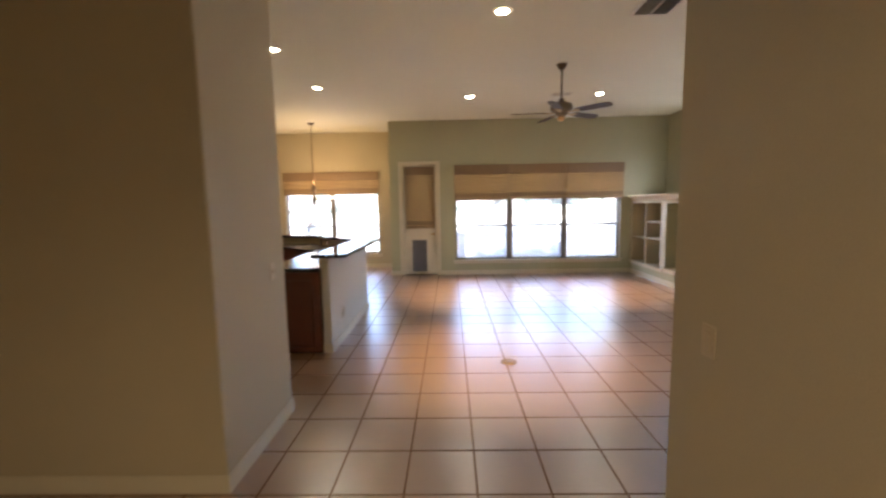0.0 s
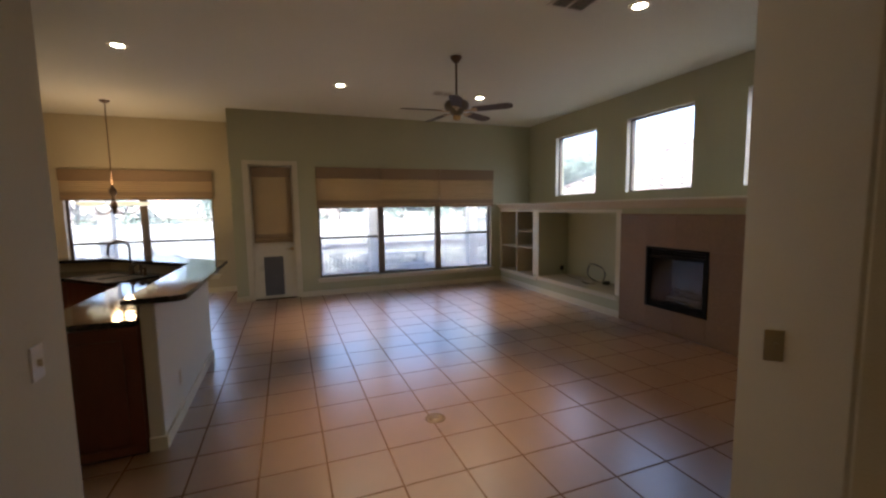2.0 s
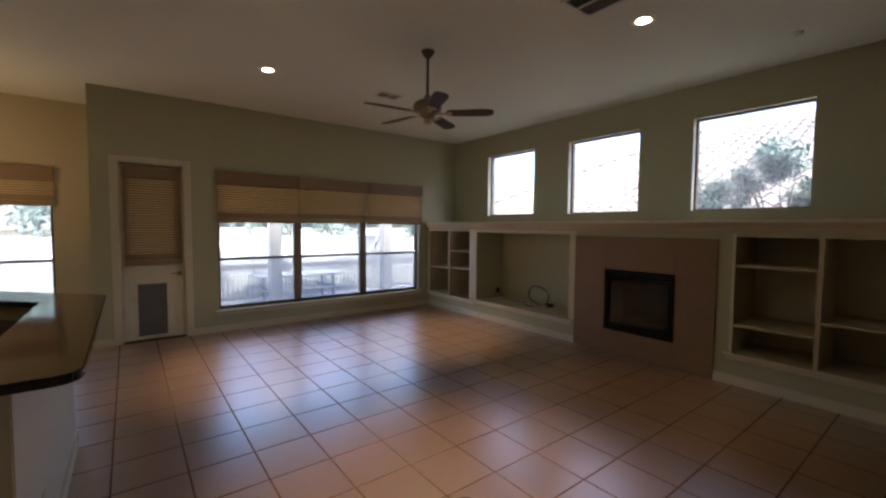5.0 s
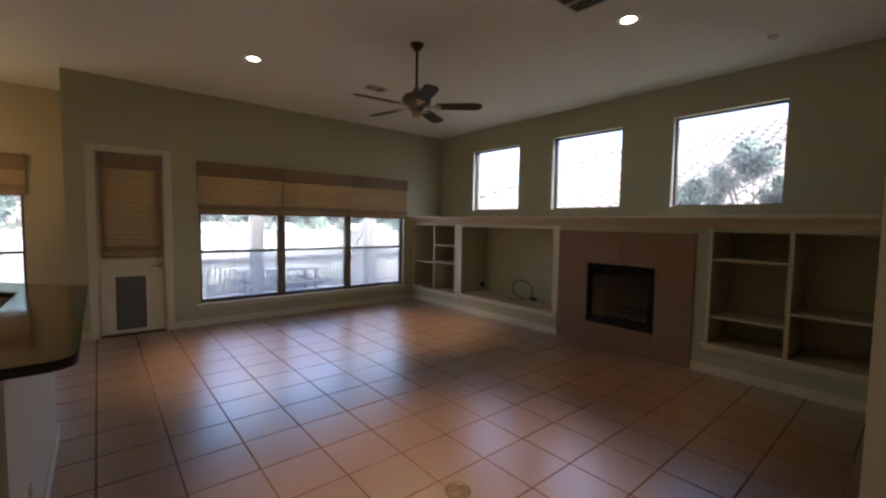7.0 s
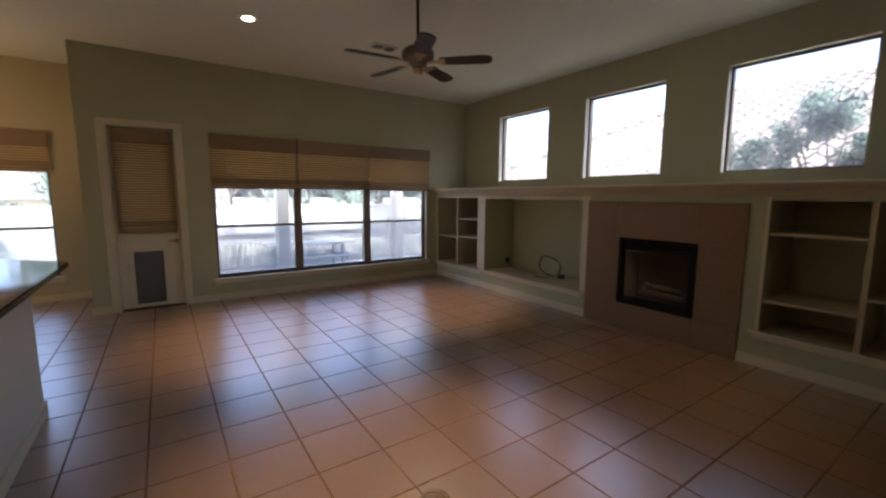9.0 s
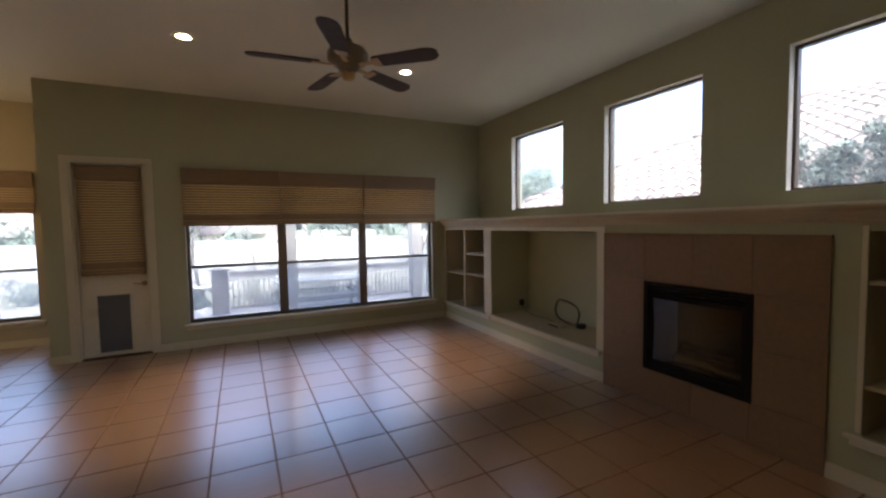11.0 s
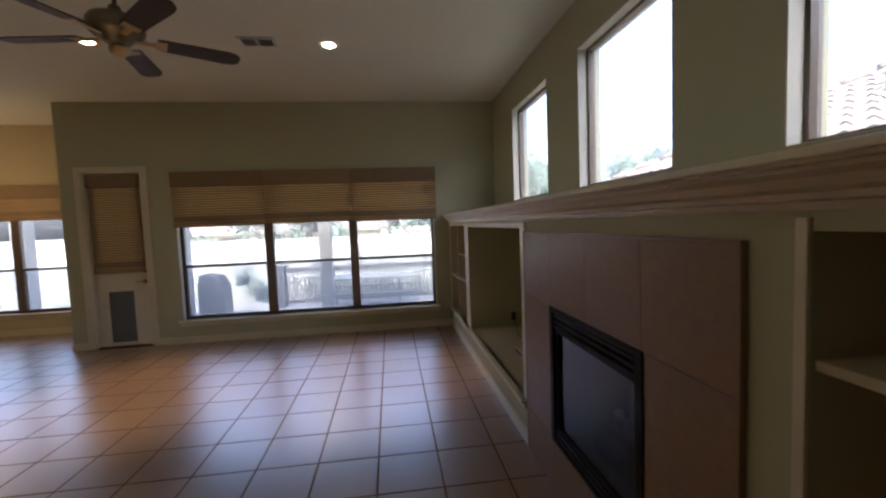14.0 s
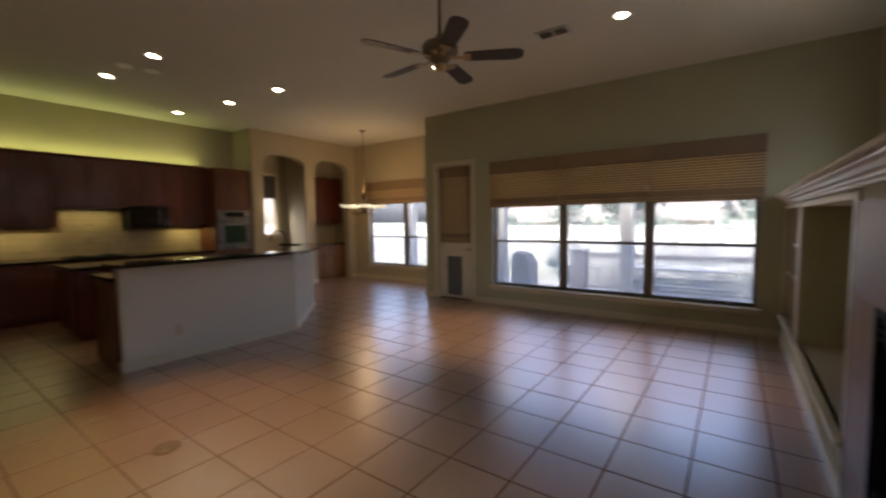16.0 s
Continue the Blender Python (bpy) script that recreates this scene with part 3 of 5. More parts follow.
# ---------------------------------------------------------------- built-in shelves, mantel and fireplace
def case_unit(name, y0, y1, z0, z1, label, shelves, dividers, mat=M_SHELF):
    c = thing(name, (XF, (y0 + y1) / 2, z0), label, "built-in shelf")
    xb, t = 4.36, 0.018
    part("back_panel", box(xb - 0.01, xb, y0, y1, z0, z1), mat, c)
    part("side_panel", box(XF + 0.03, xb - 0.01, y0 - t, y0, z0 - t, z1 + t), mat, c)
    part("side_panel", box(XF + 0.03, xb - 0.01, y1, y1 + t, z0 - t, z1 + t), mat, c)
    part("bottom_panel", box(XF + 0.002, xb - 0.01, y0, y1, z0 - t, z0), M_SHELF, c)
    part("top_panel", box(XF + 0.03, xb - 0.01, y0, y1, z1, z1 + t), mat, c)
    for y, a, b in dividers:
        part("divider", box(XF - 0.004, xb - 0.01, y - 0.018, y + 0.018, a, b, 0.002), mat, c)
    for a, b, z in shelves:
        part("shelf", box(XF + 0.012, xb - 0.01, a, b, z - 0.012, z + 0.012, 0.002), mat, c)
    return c


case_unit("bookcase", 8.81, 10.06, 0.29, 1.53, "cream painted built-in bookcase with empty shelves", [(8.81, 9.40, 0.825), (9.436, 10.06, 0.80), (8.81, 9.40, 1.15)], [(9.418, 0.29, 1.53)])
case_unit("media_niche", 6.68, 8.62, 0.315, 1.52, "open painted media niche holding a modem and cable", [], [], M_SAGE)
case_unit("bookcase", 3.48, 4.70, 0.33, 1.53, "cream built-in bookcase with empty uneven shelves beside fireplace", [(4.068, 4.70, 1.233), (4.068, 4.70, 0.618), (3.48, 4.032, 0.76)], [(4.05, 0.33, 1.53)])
for y0, y1, z in ((8.66, 10.09, 0.29), (6.62, 8.655, 0.315), (3.34, 4.77, 0.33)):
    structure("shelf_sill", boxes([(XF - 0.05, XF, y0, y1, z - 0.022, z + 0.003), (XF - 0.022, XF, y0 + 0.02, y1 - 0.02, z - 0.07, z - 0.022)], 0.006), M_TRIM, "cream moulded sill under built-in shelves", "trim")
structure("shelf_trim", boxes([(XF - 0.014, XF, 8.62, 8.81, 0.33, 1.56), (XF - 0.014, XF, 10.045, 10.095, 0.30, 1.56), (XF - 0.014, XF, 6.585, 6.68, 0.33, 1.56), (XF - 0.014, XF, 4.70, 4.728, 0.345, 1.56), (XF - 0.014, XF, 8.81, 10.045, 1.53, 1.56), (XF - 0.014, XF, 6.68, 8.62, 1.52, 1.56), (XF - 0.014, XF, 3.35, 3.48, 0.345, 1.53)], 0.003), M_TRIM, "cream flat trim framing the built-in shelves", "trim")


def mantel():
    m = thing("mantel", (XF, 3.33, 1.58), "long cream crown-moulded mantel shelf above built-ins", "mantel")
    prof = [(XF, 1.575), (3.685, 1.575), (3.683, 1.592), (3.672, 1.598), (3.668, 1.612), (3.652, 1.622), (3.640, 1.642), (3.622, 1.654), (3.618, 1.664), (3.604, 1.667), (3.604, 1.676), (XF, 1.676)]
    part("crown_moulding", extrude(prof, "y", 3.335, YB - 0.002), M_MANTEL, m)
    part("mantel_board", box(3.592, XW, 3.335, YB - 0.002, 1.677, 1.698, 0.004), M_TRIM, m)
    return m


mantel()


def fireplace():
    f = thing("fireplace", (XF, 5.7, 0), "black gas fireplace insert set in brown tile surround", "fireplace")
    y0, y1, z0, z1 = FIRE
    xb = 4.15
    part("firebox", boxes([(XF + 0.03, xb, y0 - 0.02, y0, z0, z1), (XF + 0.03, xb, y1, y1 + 0.02, z0, z1), (xb, xb + 0.02, y0, y1, z0, z1), (XF + 0.03, xb, y0, y1, z0 - 0.02, z0), (XF + 0.03, xb, y0, y1, z1, z1 + 0.02)]), M_SOOT, f)
    xs = XF - 0.03
    part("frame", boxes([(xs, XF + 0.02, y0, y0 + 0.045, z0, z1), (xs, XF + 0.02, y1 - 0.045, y1, z0, z1), (xs, XF + 0.02, y0 + 0.045, y1 - 0.045, z1 - 0.028, z1), (xs, XF + 0.02, y0 + 0.045, y1 - 0.045, z0, z0 + 0.02)], 0.003), M_BLACK, f)
    for k in range(3):
        z = z1 - 0.045 - 0.032 * k
        sl = part("louvre", box(-0.012, 0.02, y0 + 0.045, y1 - 0.045, -0.009, 0.009, 0.003), M_BLACK, f)
        sl.location = (XF - 0.01, 0, z)
    for k in range(2):
        sl = part("louvre", box(-0.012, 0.02, y0 + 0.045, y1 - 0.045, -0.011, 0.011, 0.003), M_BLACK, f)
        sl.location = (XF - 0.01, 0, z0 + 0.036 + 0.032 * k)
    part("door_frame", boxes([(XF - 0.012, XF + 0.01, y0 + 0.045, y0 + 0.075, z0 + 0.09, z1 - 0.14), (XF - 0.012, XF + 0.01, y1 - 0.075, y1 - 0.045, z0 + 0.09, z1 - 0.14), (XF - 0.012, XF + 0.01, y0 + 0.045, y1 - 0.045, z0 + 0.07, z0 + 0.09), (XF - 0.012, XF + 0.01, y0 + 0.045, y1 - 0.045, z1 - 0.14, z1 - 0.115)]), M_BLACK, f)
    g = part("glass", box(XF, XF + 0.006, y0 + 0.075, y1 - 0.075, z0 + 0.09, z1 - 0.14), M_FIREGLASS, f)
    g.visible_shadow = False
    part("grate", boxes([(3.85, 4.05, y0 + 0.15 + 0.11 * k, y0 + 0.165 + 0.11 * k, z0 + 0.06, z0 + 0.075) for k in range(6)] + [(3.86, 3.875, y0 + 0.15, y1 - 0.13, z0, z0 + 0.06), (4.03, 4.045, y0 + 0.15, y1 - 0.13, z0, z0 + 0.06)]), M_BLACK, f)
    rng = random.Random(4)
    for a, b, x, z, r in ((0.14, 0.70, 3.90, 0.115, 0.045), (0.20, 0.72, 4.0, 0.12, 0.05), (0.25, 0.55, 3.93, 0.19, 0.035), (0.40, 0.68, 3.97, 0.20, 0.03)):
        n = 7
        pts = [(x + rng.uniform(-0.03, 0.03), y0 + a + (b - a) * k / (n - 1), z0 + z + rng.uniform(-0.012, 0.012)) for k in range(n)]
        part("log", tube(pts, [r * rng.uniform(0.8, 1.15) for _ in range(n)], 9), M_LOG, f)
    # the tiled surround, tile by tile about the opening
    sy0, sy1, top = 4.87, 6.57, 1.492
    part("grout_bed", wall_with_holes("x", sy0, sy1, XF - 0.016, XF - 0.002, [(y0, y1, z0, z1)], top), M_SURGROUT, f)
    cols = [4.87, 5.283, 5.708, 6.132, 6.57]
    rows = [0.0, 0.309, 0.70, 1.085, top]
    for a, b in zip(cols, cols[1:]):
        for c, d in zip(rows, rows[1:]):
            if c >= 0.3 and d <= 1.09 and a >= 5.28 and b <= 6.14:
                continue
            part("tile", box(XF - 0.022, XF - 0.012, a + 0.001, b - 0.001, c + 0.001, d - 0.001, 0.001), M_SURROUND, f)
    part("edge_trim", boxes([(XF - 0.024, XF - 0.002, sy0 - 0.012, sy0, 0, top), (XF - 0.024, XF - 0.002, sy1, sy1 + 0.012, 0, top), (XF - 0.024, XF - 0.002, sy0 - 0.012, sy1 + 0.012, top, top + 0.012)]), M_SURROUND, f)


fireplace()


# ---------------------------------------------------------------- bar, kitchen and nook
def offset_line(points, d):
    """The polyline moved d to its left, with mitred corners."""
    out = []
    for i, p in enumerate(points):
        p = Vector(p)
        a = (p - Vector(points[i - 1])).normalized() if i else None
        b = (Vector(points[i + 1]) - p).normalized() if i < len(points) - 1 else None
        na, nb = (Vector((-v.y, v.x)) if v else None for v in (a, b))
        if na is None or nb is None:
            out.append(p + (na or nb) * d)
        else:
            m = (na + nb).normalized()
            out.append(p + m * d / m.dot(na))
    return out


def band(points, d0, d1, z0, z1, bevel=0.0):
    outline = [tuple(p) for p in offset_line(points, d0)] + [tuple(p) for p in reversed(offset_line(points, d1))]
    return extrude(outline, "z", z0, z1, bevel)


structure("baseboard", band([(0.62, -2.2), (0.62, 2.65), (1.27, 3.36), (3.68, 3.36)], 0, 0.015, 0, 0.10), M_TRIM, "cream painted baseboard round the angled corner", "baseboard")
BAR = [(-1.565, 5.26), (-1.565, 7.18), (-2.74, 8.36), (-3.50, 8.36)]
LOW = [(-1.565, 5.245), (-1.565, 7.18), (-2.74, 8.36), (-3.50, 8.36)]
structure("half_wall", band(BAR, 0.0, 0.09, 0, 1.03, 0.006), M_HALF, "pale painted half wall carrying the breakfast bar", "half wall")
structure("bar_baseboard", band(BAR, -0.015, 0.0, 0, 0.095), M_TRIM, "cream baseboard along the breakfast bar", "baseboard")
structure("bar_baseboard", box(-1.655, -1.55, 5.245, 5.26, 0, 0.095), M_TRIM, "cream baseboard on the half wall end", "baseboard")


def bar_top():
    top = thing("bar_top", (-1.58, 5.26, 1.03), "polished dark granite raised bar top on half wall", "countertop")
    outer, inner = offset_line([(-1.565, 5.17), *BAR[1:]], -0.20), offset_line([(-1.565, 5.17), *BAR[1:]], 0.16)
    near = outer[0]
    curve = [(near.x - 0.09 + 0.09 * math.sin(a), near.y + 0.09 - 0.09 * math.cos(a)) for a in (0, 0.4, 0.8, 1.2, math.pi / 2)]
    outline = curve + [tuple(p) for p in outer[1:]] + [tuple(p) for p in reversed(inner)]
    part("slab", extrude(outline, "z", 1.031, 1.07, 0.007), M_GRANITE, top)


bar_top()
structure("bar_backsplash", band(LOW, 0.09, 0.10, 0.926, 1.03), M_SPLASH, "tan tiled splash behind the sink counter", "backsplash")


def panel_door(y0, y1, z0, z1, x, facing, handle="right", axis="x"):
    """A raised-panel door lying in the plane across the axis; facing +1 or -1."""
    bm = bmesh.new()
    w = min(0.055, (z1 - z0) * 0.28)
    rows = [(y0, y0 + w, z0, z1, 0.02), (y1 - w, y1, z0, z1, 0.02), (y0 + w, y1 - w, z0, z0 + w, 0.02), (y0 + w, y1 - w, z1 - w, z1, 0.02), (y0 + w, y1 - w, z0 + w, z1 - w, 0.008), (y0 + w + 0.03, y1 - w - 0.03, z0 + w + 0.03, z1 - w - 0.03, 0.016)]
    for a, b, c, d, t in rows:
        if b - a > 0.005 and d - c > 0.005:
            lo, hi = (x, x + t) if facing > 0 else (x - t, x)
            if axis == "x":
                add_box(bm, lo, hi, a, b, c, d)
            else:
                add_box(bm, a, b, lo, hi, c, d)
    return bm


def cabinet(name, y0, y1, z0, z1, xb, xf, label, doors, group="", drawer=False, toe=0.0):
    c = thing(name, (xb, y0, z0), label, "cabinet", group)
    part("body", boxes([(xb, xf, y0 + 0.001, y1 - 0.001, z0 + toe, z1)] + ([(xb, xf - 0.06, y0 + 0.01, y1 - 0.01, z0, z0 + toe)] if toe else [])), M_CHERRY, c)
    n = max(1, round((y1 - y0) / doors))
    w = (y1 - y0) / n
    zt = z1 - 0.02
    for k in range(n):
        a, b = y0 + k * w + 0.006, y0 + (k + 1) * w - 0.006
        if drawer:
            dr = part("drawer", panel_door(a, b, zt - 0.14, zt, xf, 1), M_CHERRY, c)
            part("handle", tube([(xf + 0.02, (a + b) / 2 - 0.05, zt - 0.07), (xf + 0.045, (a + b) / 2 - 0.04, zt - 0.07), (xf + 0.045, (a + b) / 2 + 0.04, zt - 0.07), (xf + 0.02, (a + b) / 2 + 0.05, zt - 0.07)], 0.005, 6), M_BRONZE, dr)
        top = zt - 0.155 if drawer else zt
        d = part("door", panel_door(a, b, z0 + toe + 0.015, top, xf, 1), M_CHERRY, c)
        hy = b - 0.035 if k % 2 == 0 else a + 0.035
        hz = top - 0.12 if drawer else z0 + 0.10
        part("handle", tube([(xf + 0.02, hy, hz - 0.05), (xf + 0.045, hy, hz - 0.04), (xf + 0.045, hy, hz + 0.04), (xf + 0.02, hy, hz + 0.05)], 0.005, 6), M_BRONZE, d)
    return c


UP = "dark cherry wall cabinets in the kitchen"
for y0, y1, z0 in ((4.10, 4.84, 1.41), (4.84, 5.58, 1.41), (5.58, 6.50, 1.72), (6.50, 7.13, 1.76), (7.13, 7.80, 1.41)):
    cabinet("wall_cabinet", y0, y1, z0, 2.50, XK, -5.27, "dark cherry wooden wall cabinet with raised-panel doors", 0.40, UP)
structure("cabinet_crown", extrude([(XK, 2.501), (-5.255, 2.501), (-5.245, 2.515), (-5.225, 2.535), (-5.225, 2.545), (XK, 2.545)], "y", 4.06, 7.80), M_CHERRY, "dark cherry crown moulding on the wall cabinets", "trim")
for y0, y1 in ((4.10, 4.84), (4.84, 5.62), (5.62, 6.45), (6.45, 7.13), (7.13, 7.80)):
    cabinet("base_cabinet", y0, y1, 0, 0.885, XK, -5.01, "dark cherry wooden base cabinet with drawer", 0.42, "dark cherry base cabinets", True, 0.10)
tagged(linked("kitchen_worktop", box(XK, -4.975, 4.08, 7.80, 0.8855, 0.925, 0.006), M_GRANITE), "polished dark granite kitchen worktop on base cabinets", "countertop")
cook = thing("cooktop", (-5.28, 6.03, 0.926), "black glass cooktop set in granite worktop", "cooktop")
part("glass_top", box(-5.52, -5.06, 5.66, 6.40, 0.926, 0.936, 0.004), M_BLACK, cook)
for bx_, by_ in ((-5.40, 5.83), (-5.40, 6.22), (-5.18, 5.83), (-5.18, 6.22)):
    part("burner", lathe([(0.085, 0), (0.085, 0.012), (0.06, 0.016), (0.0, 0.016)], 20, bx_, by_, 0.9365), M_BLACK, cook)


def splash_tiles():
    bed = structure("kitchen_backsplash", box(XK + 0.0005, XK + 0.006, 4.08, 7.80, 0.9255, 1.74), M_SURGROUT, "beige tiled kitchen backsplash lit from above", "backsplash")
    data = None
    for r in range(8):
        for k in range(37):
            y, z = 4.10 + 0.10 * k, 0.928 + 0.10 * r
            if z > 1.30 and not 5.6 < y < 6.48:
                continue
            if data is None:
                t = part("tile", box(XK + 0.006, XK + 0.012, 0.002, 0.098, 0.002, 0.098), M_SPLASH, bed)
                data = t.data
            else:
                t = new("tile", data)
                t.parent = bed
            t.location = (0, y, z)


splash_tiles()


def microwave():
    m = thing("microwave", (XK, 6.51, 1.375), "black built-in microwave under the wall cabinets", "microwave")
    part("body", box(XK + 0.013, -5.24, 6.51, 7.12, 1.375, 1.755, 0.006), M_BLACK, m)
    d = part("door", box(-5.239, -5.215, 6.515, 6.97, 1.39, 1.745, 0.004), M_BLACK, m)
    part("window", box(-5.2145, -5.212, 6.56, 6.93, 1.45, 1.70), M_GRANITE, d, "dark glass window")
    part("handle", tube([(-5.215, 6.95, 1.42), (-5.185, 6.95, 1.44), (-5.185, 6.95, 1.70), (-5.215, 6.95, 1.72)], 0.008, 8), M_STEEL, d)
    part("control_panel", box(-5.239, -5.217, 6.975, 7.115, 1.39, 1.745, 0.003), M_GRANITE, m)


microwave()


def oven_tower():
    xf = -4.97
    c = thing("oven_cabinet", (XK, 7.80, 0), "tall dark cherry cabinet around the wall oven", "cabinet")
    part("body", boxes([(XK, xf, 7.801, 7.83, 0, 2.52), (XK, xf, 8.51, 8.545, 0, 2.52), (XK, xf, 7.83, 8.51, 1.70, 2.52), (XK, xf, 7.83, 8.51, 0.10, 0.93), (XK, xf - 0.06, 7.83, 8.51, 0, 0.10)]), M_CHERRY, c)
    for a, b in ((7.81, 8.165), (8.175, 8.535)):
        part("door", panel_door(a, b, 1.72, 2.50, xf, 1), M_CHERRY, c)
        part("door", panel_door(a, b, 0.12, 0.91, xf, 1), M_CHERRY, c)
    o = thing("wall_oven", (XK + 0.05, 7.835, 0.932), "stainless steel wall oven with dark glass door", "oven")
    part("body", box(XK + 0.05, xf + 0.01, 7.835, 8.505, 0.932, 1.695), M_STEEL, o)
    part("control_panel", box(xf + 0.0105, xf + 0.03, 7.835, 8.505, 1.55, 1.69, 0.004), M_STEEL, o)
    part("display", box(xf + 0.0305, xf + 0.033, 7.98, 8.36, 1.575, 1.665), M_BLACK, o, "black control display")
    d = part("door", box(xf + 0.0105, xf + 0.04, 7.835, 8.505, 0.95, 1.535, 0.005), M_STEEL, o)
    part("window", box(xf + 0.0405, xf + 0.043, 7.95, 8.39, 1.06, 1.40), M_OVENGLASS, d, "dark green tinted glass")
    part("handle", tube([(xf + 0.04, 7.90, 1.47), (xf + 0.085, 7.90, 1.475), (xf + 0.085, 8.44, 1.475), (xf + 0.04, 8.44, 1.47)], 0.011, 8), M_STEEL, d)


oven_tower()


def sink_run():
    run = thing("sink_cabinet", (-1.70, 5.26, 0), "dark cherry cabinet run behind the half wall", "cabinet")
    part("body", band(LOW[:3] + [(-3.30, 8.36)], 0.095, 0.66, 0.09, 0.885), M_CHERRY, run)
    part("plinth", band(LOW[:3] + [(-3.30, 8.36)], 0.095, 0.60, 0.0, 0.09), M_BLACK, run)
    e = part("end_panel", panel_door(-2.22, -1.665, 0.02, 0.88, 5.244, -1, axis="y"), M_CHERRY, run)
    for k in range(3):
        y = 5.30 + 0.46 * k
        d = part("door", panel_door(y, y + 0.45, 0.10, 0.70, -2.226, -1), M_CHERRY, run)
        dr = part("drawer", panel_door(y, y + 0.45, 0.715, 0.87, -2.226, -1), M_CHERRY, run)
    tagged(linked("sink_counter", band([(-1.565, 5.21), *LOW[1:3], (-3.30, 8.36)], 0.101, 0.70, 0.8855, 0.925, 0.006), M_GRANITE), "polished dark granite sink counter below the bar", "countertop")
    s = thing("sink", (-2.50, 7.42, 0.926), "black drop-in double kitchen sink", "sink")
    m = pose(-2.50, 7.42, 0, 0, 0, 135)
    rim = part("rim", boxes([(-0.40, 0.40, -0.25, -0.21, 0.926, 0.938), (-0.40, 0.40, 0.17, 0.25, 0.926, 0.938), (-0.40, -0.36, -0.21, 0.17, 0.926, 0.938), (0.36, 0.40, -0.21, 0.17, 0.926, 0.938), (-0.02, 0.02, -0.21, 0.17, 0.926, 0.936)], 0.003), M_BLACK, s)
    rim.data.transform(m)
    for a, b in ((-0.36, -0.02), (0.02, 0.36)):
        # flat sheet without depth; the basin's shade is in its colour
        bowl = part("bowl", boxes([(a, b, -0.21, 0.17, 0.9262, 0.9275)]), M_DEPTHSHADE, s)
        bowl.data.transform(m)
    f = thing("faucet", (-2.38, 7.60, 0.926), "bronze gooseneck kitchen faucet beside sink", "faucet")
    part("base", lathe([(0.032, 0), (0.032, 0.02), (0.024, 0.03), (0.022, 0.10), (0.018, 0.12), (0.0, 0.12)], 18, -2.38, 7.60, 0.926), M_BRONZE, f)
    pts = [(-2.38, 7.60, 1.04), (-2.38, 7.60, 1.22)] + [(-2.38 - 0.075 * (1 - math.cos(a)), 7.60 - 0.075 * (1 - math.cos(a)), 1.22 + 0.10 * math.sin(a)) for a in [0.3 * i for i in range(1, 11)]] + [(-2.53, 7.45, 1.17)]
    part("spout", tube(pts, 0.012, 10), M_BRONZE, f)
    part("lever", tube([(-2.38, 7.60, 1.0), (-2.34, 7.62, 1.03), (-2.30, 7.65, 1.05)], [0.011, 0.009, 0.007], 8), M_BRONZE, f)
    for n, (sx, sy) in enumerate(((-2.26, 7.50), (-2.20, 7.42))):
        so = thing("soap_dispenser", (sx, sy, 0.926), "small bronze soap dispenser on the sink counter", "soap dispenser")
        part("body", lathe([(0.022, 0), (0.022, 0.012), (0.014, 0.02), (0.014, 0.10 - 0.03 * n), (0.02, 0.11 - 0.03 * n), (0.0, 0.125 - 0.03 * n)], 14, sx, sy, 0.926), M_BRONZE, so)
        part("nozzle", tube([(sx, sy, 1.045 - 0.03 * n), (sx - 0.02, sy - 0.02, 1.05 - 0.03 * n), (sx - 0.05, sy - 0.05, 1.04 - 0.03 * n)], 0.006, 7), M_BRONZE, so)


sink_run()


def island():
    x0, x1, y0, y1 = -4.10, -3.25, 5.28, 6.90
    i = thing("kitchen_island", (x0, y0, 0), "dark cherry kitchen island with granite top", "kitchen island")
    part("body", boxes([(x0 + 0.04, x1 - 0.04, y0 + 0.04, y1 - 0.04, 0.09, 0.885), (x0 + 0.09, x1 - 0.09, y0 + 0.09, y1 - 0.09, 0, 0.09)]), M_CHERRY, i)
    part("end_panel", panel_door(x0 + 0.05, x1 - 0.05, 0.10, 0.87, y0 + 0.04, -1, axis="y"), M_CHERRY, i)
    for k in range(3):
        a = y0 + 0.05 + 0.505 * k
        part("door", panel_door(a, a + 0.49, 0.10, 0.87, x1 - 0.04, 1), M_CHERRY, i)
    part("worktop", box(x0, x1, y0, y1, 0.8855, 0.925, 0.008), M_GRANITE, i)


island()


def hutch():
    base = cabinet("hutch_sideboard", 10.05, 11.33, 0, 0.86, -5.79, -5.22, "honey brown wooden hutch base with drawers", 0.42, "", True, 0.09)
    for o in base.children_recursive:
        if o.data.materials[0] == M_CHERRY:
            o.data.materials[0] = M_HONEY
    tagged(linked("hutch_counter", box(-5.79, -5.19, 10.03, 11.345, 0.861, 0.90, 0.006), M_GRANITE), "dark granite counter on the hutch", "countertop")
    cabinet("hutch_cabinet", 10.05, 11.33, 1.42, 2.58, -5.79, -5.45, "dark cherry hutch wall cabinet in arched niche", 0.42)


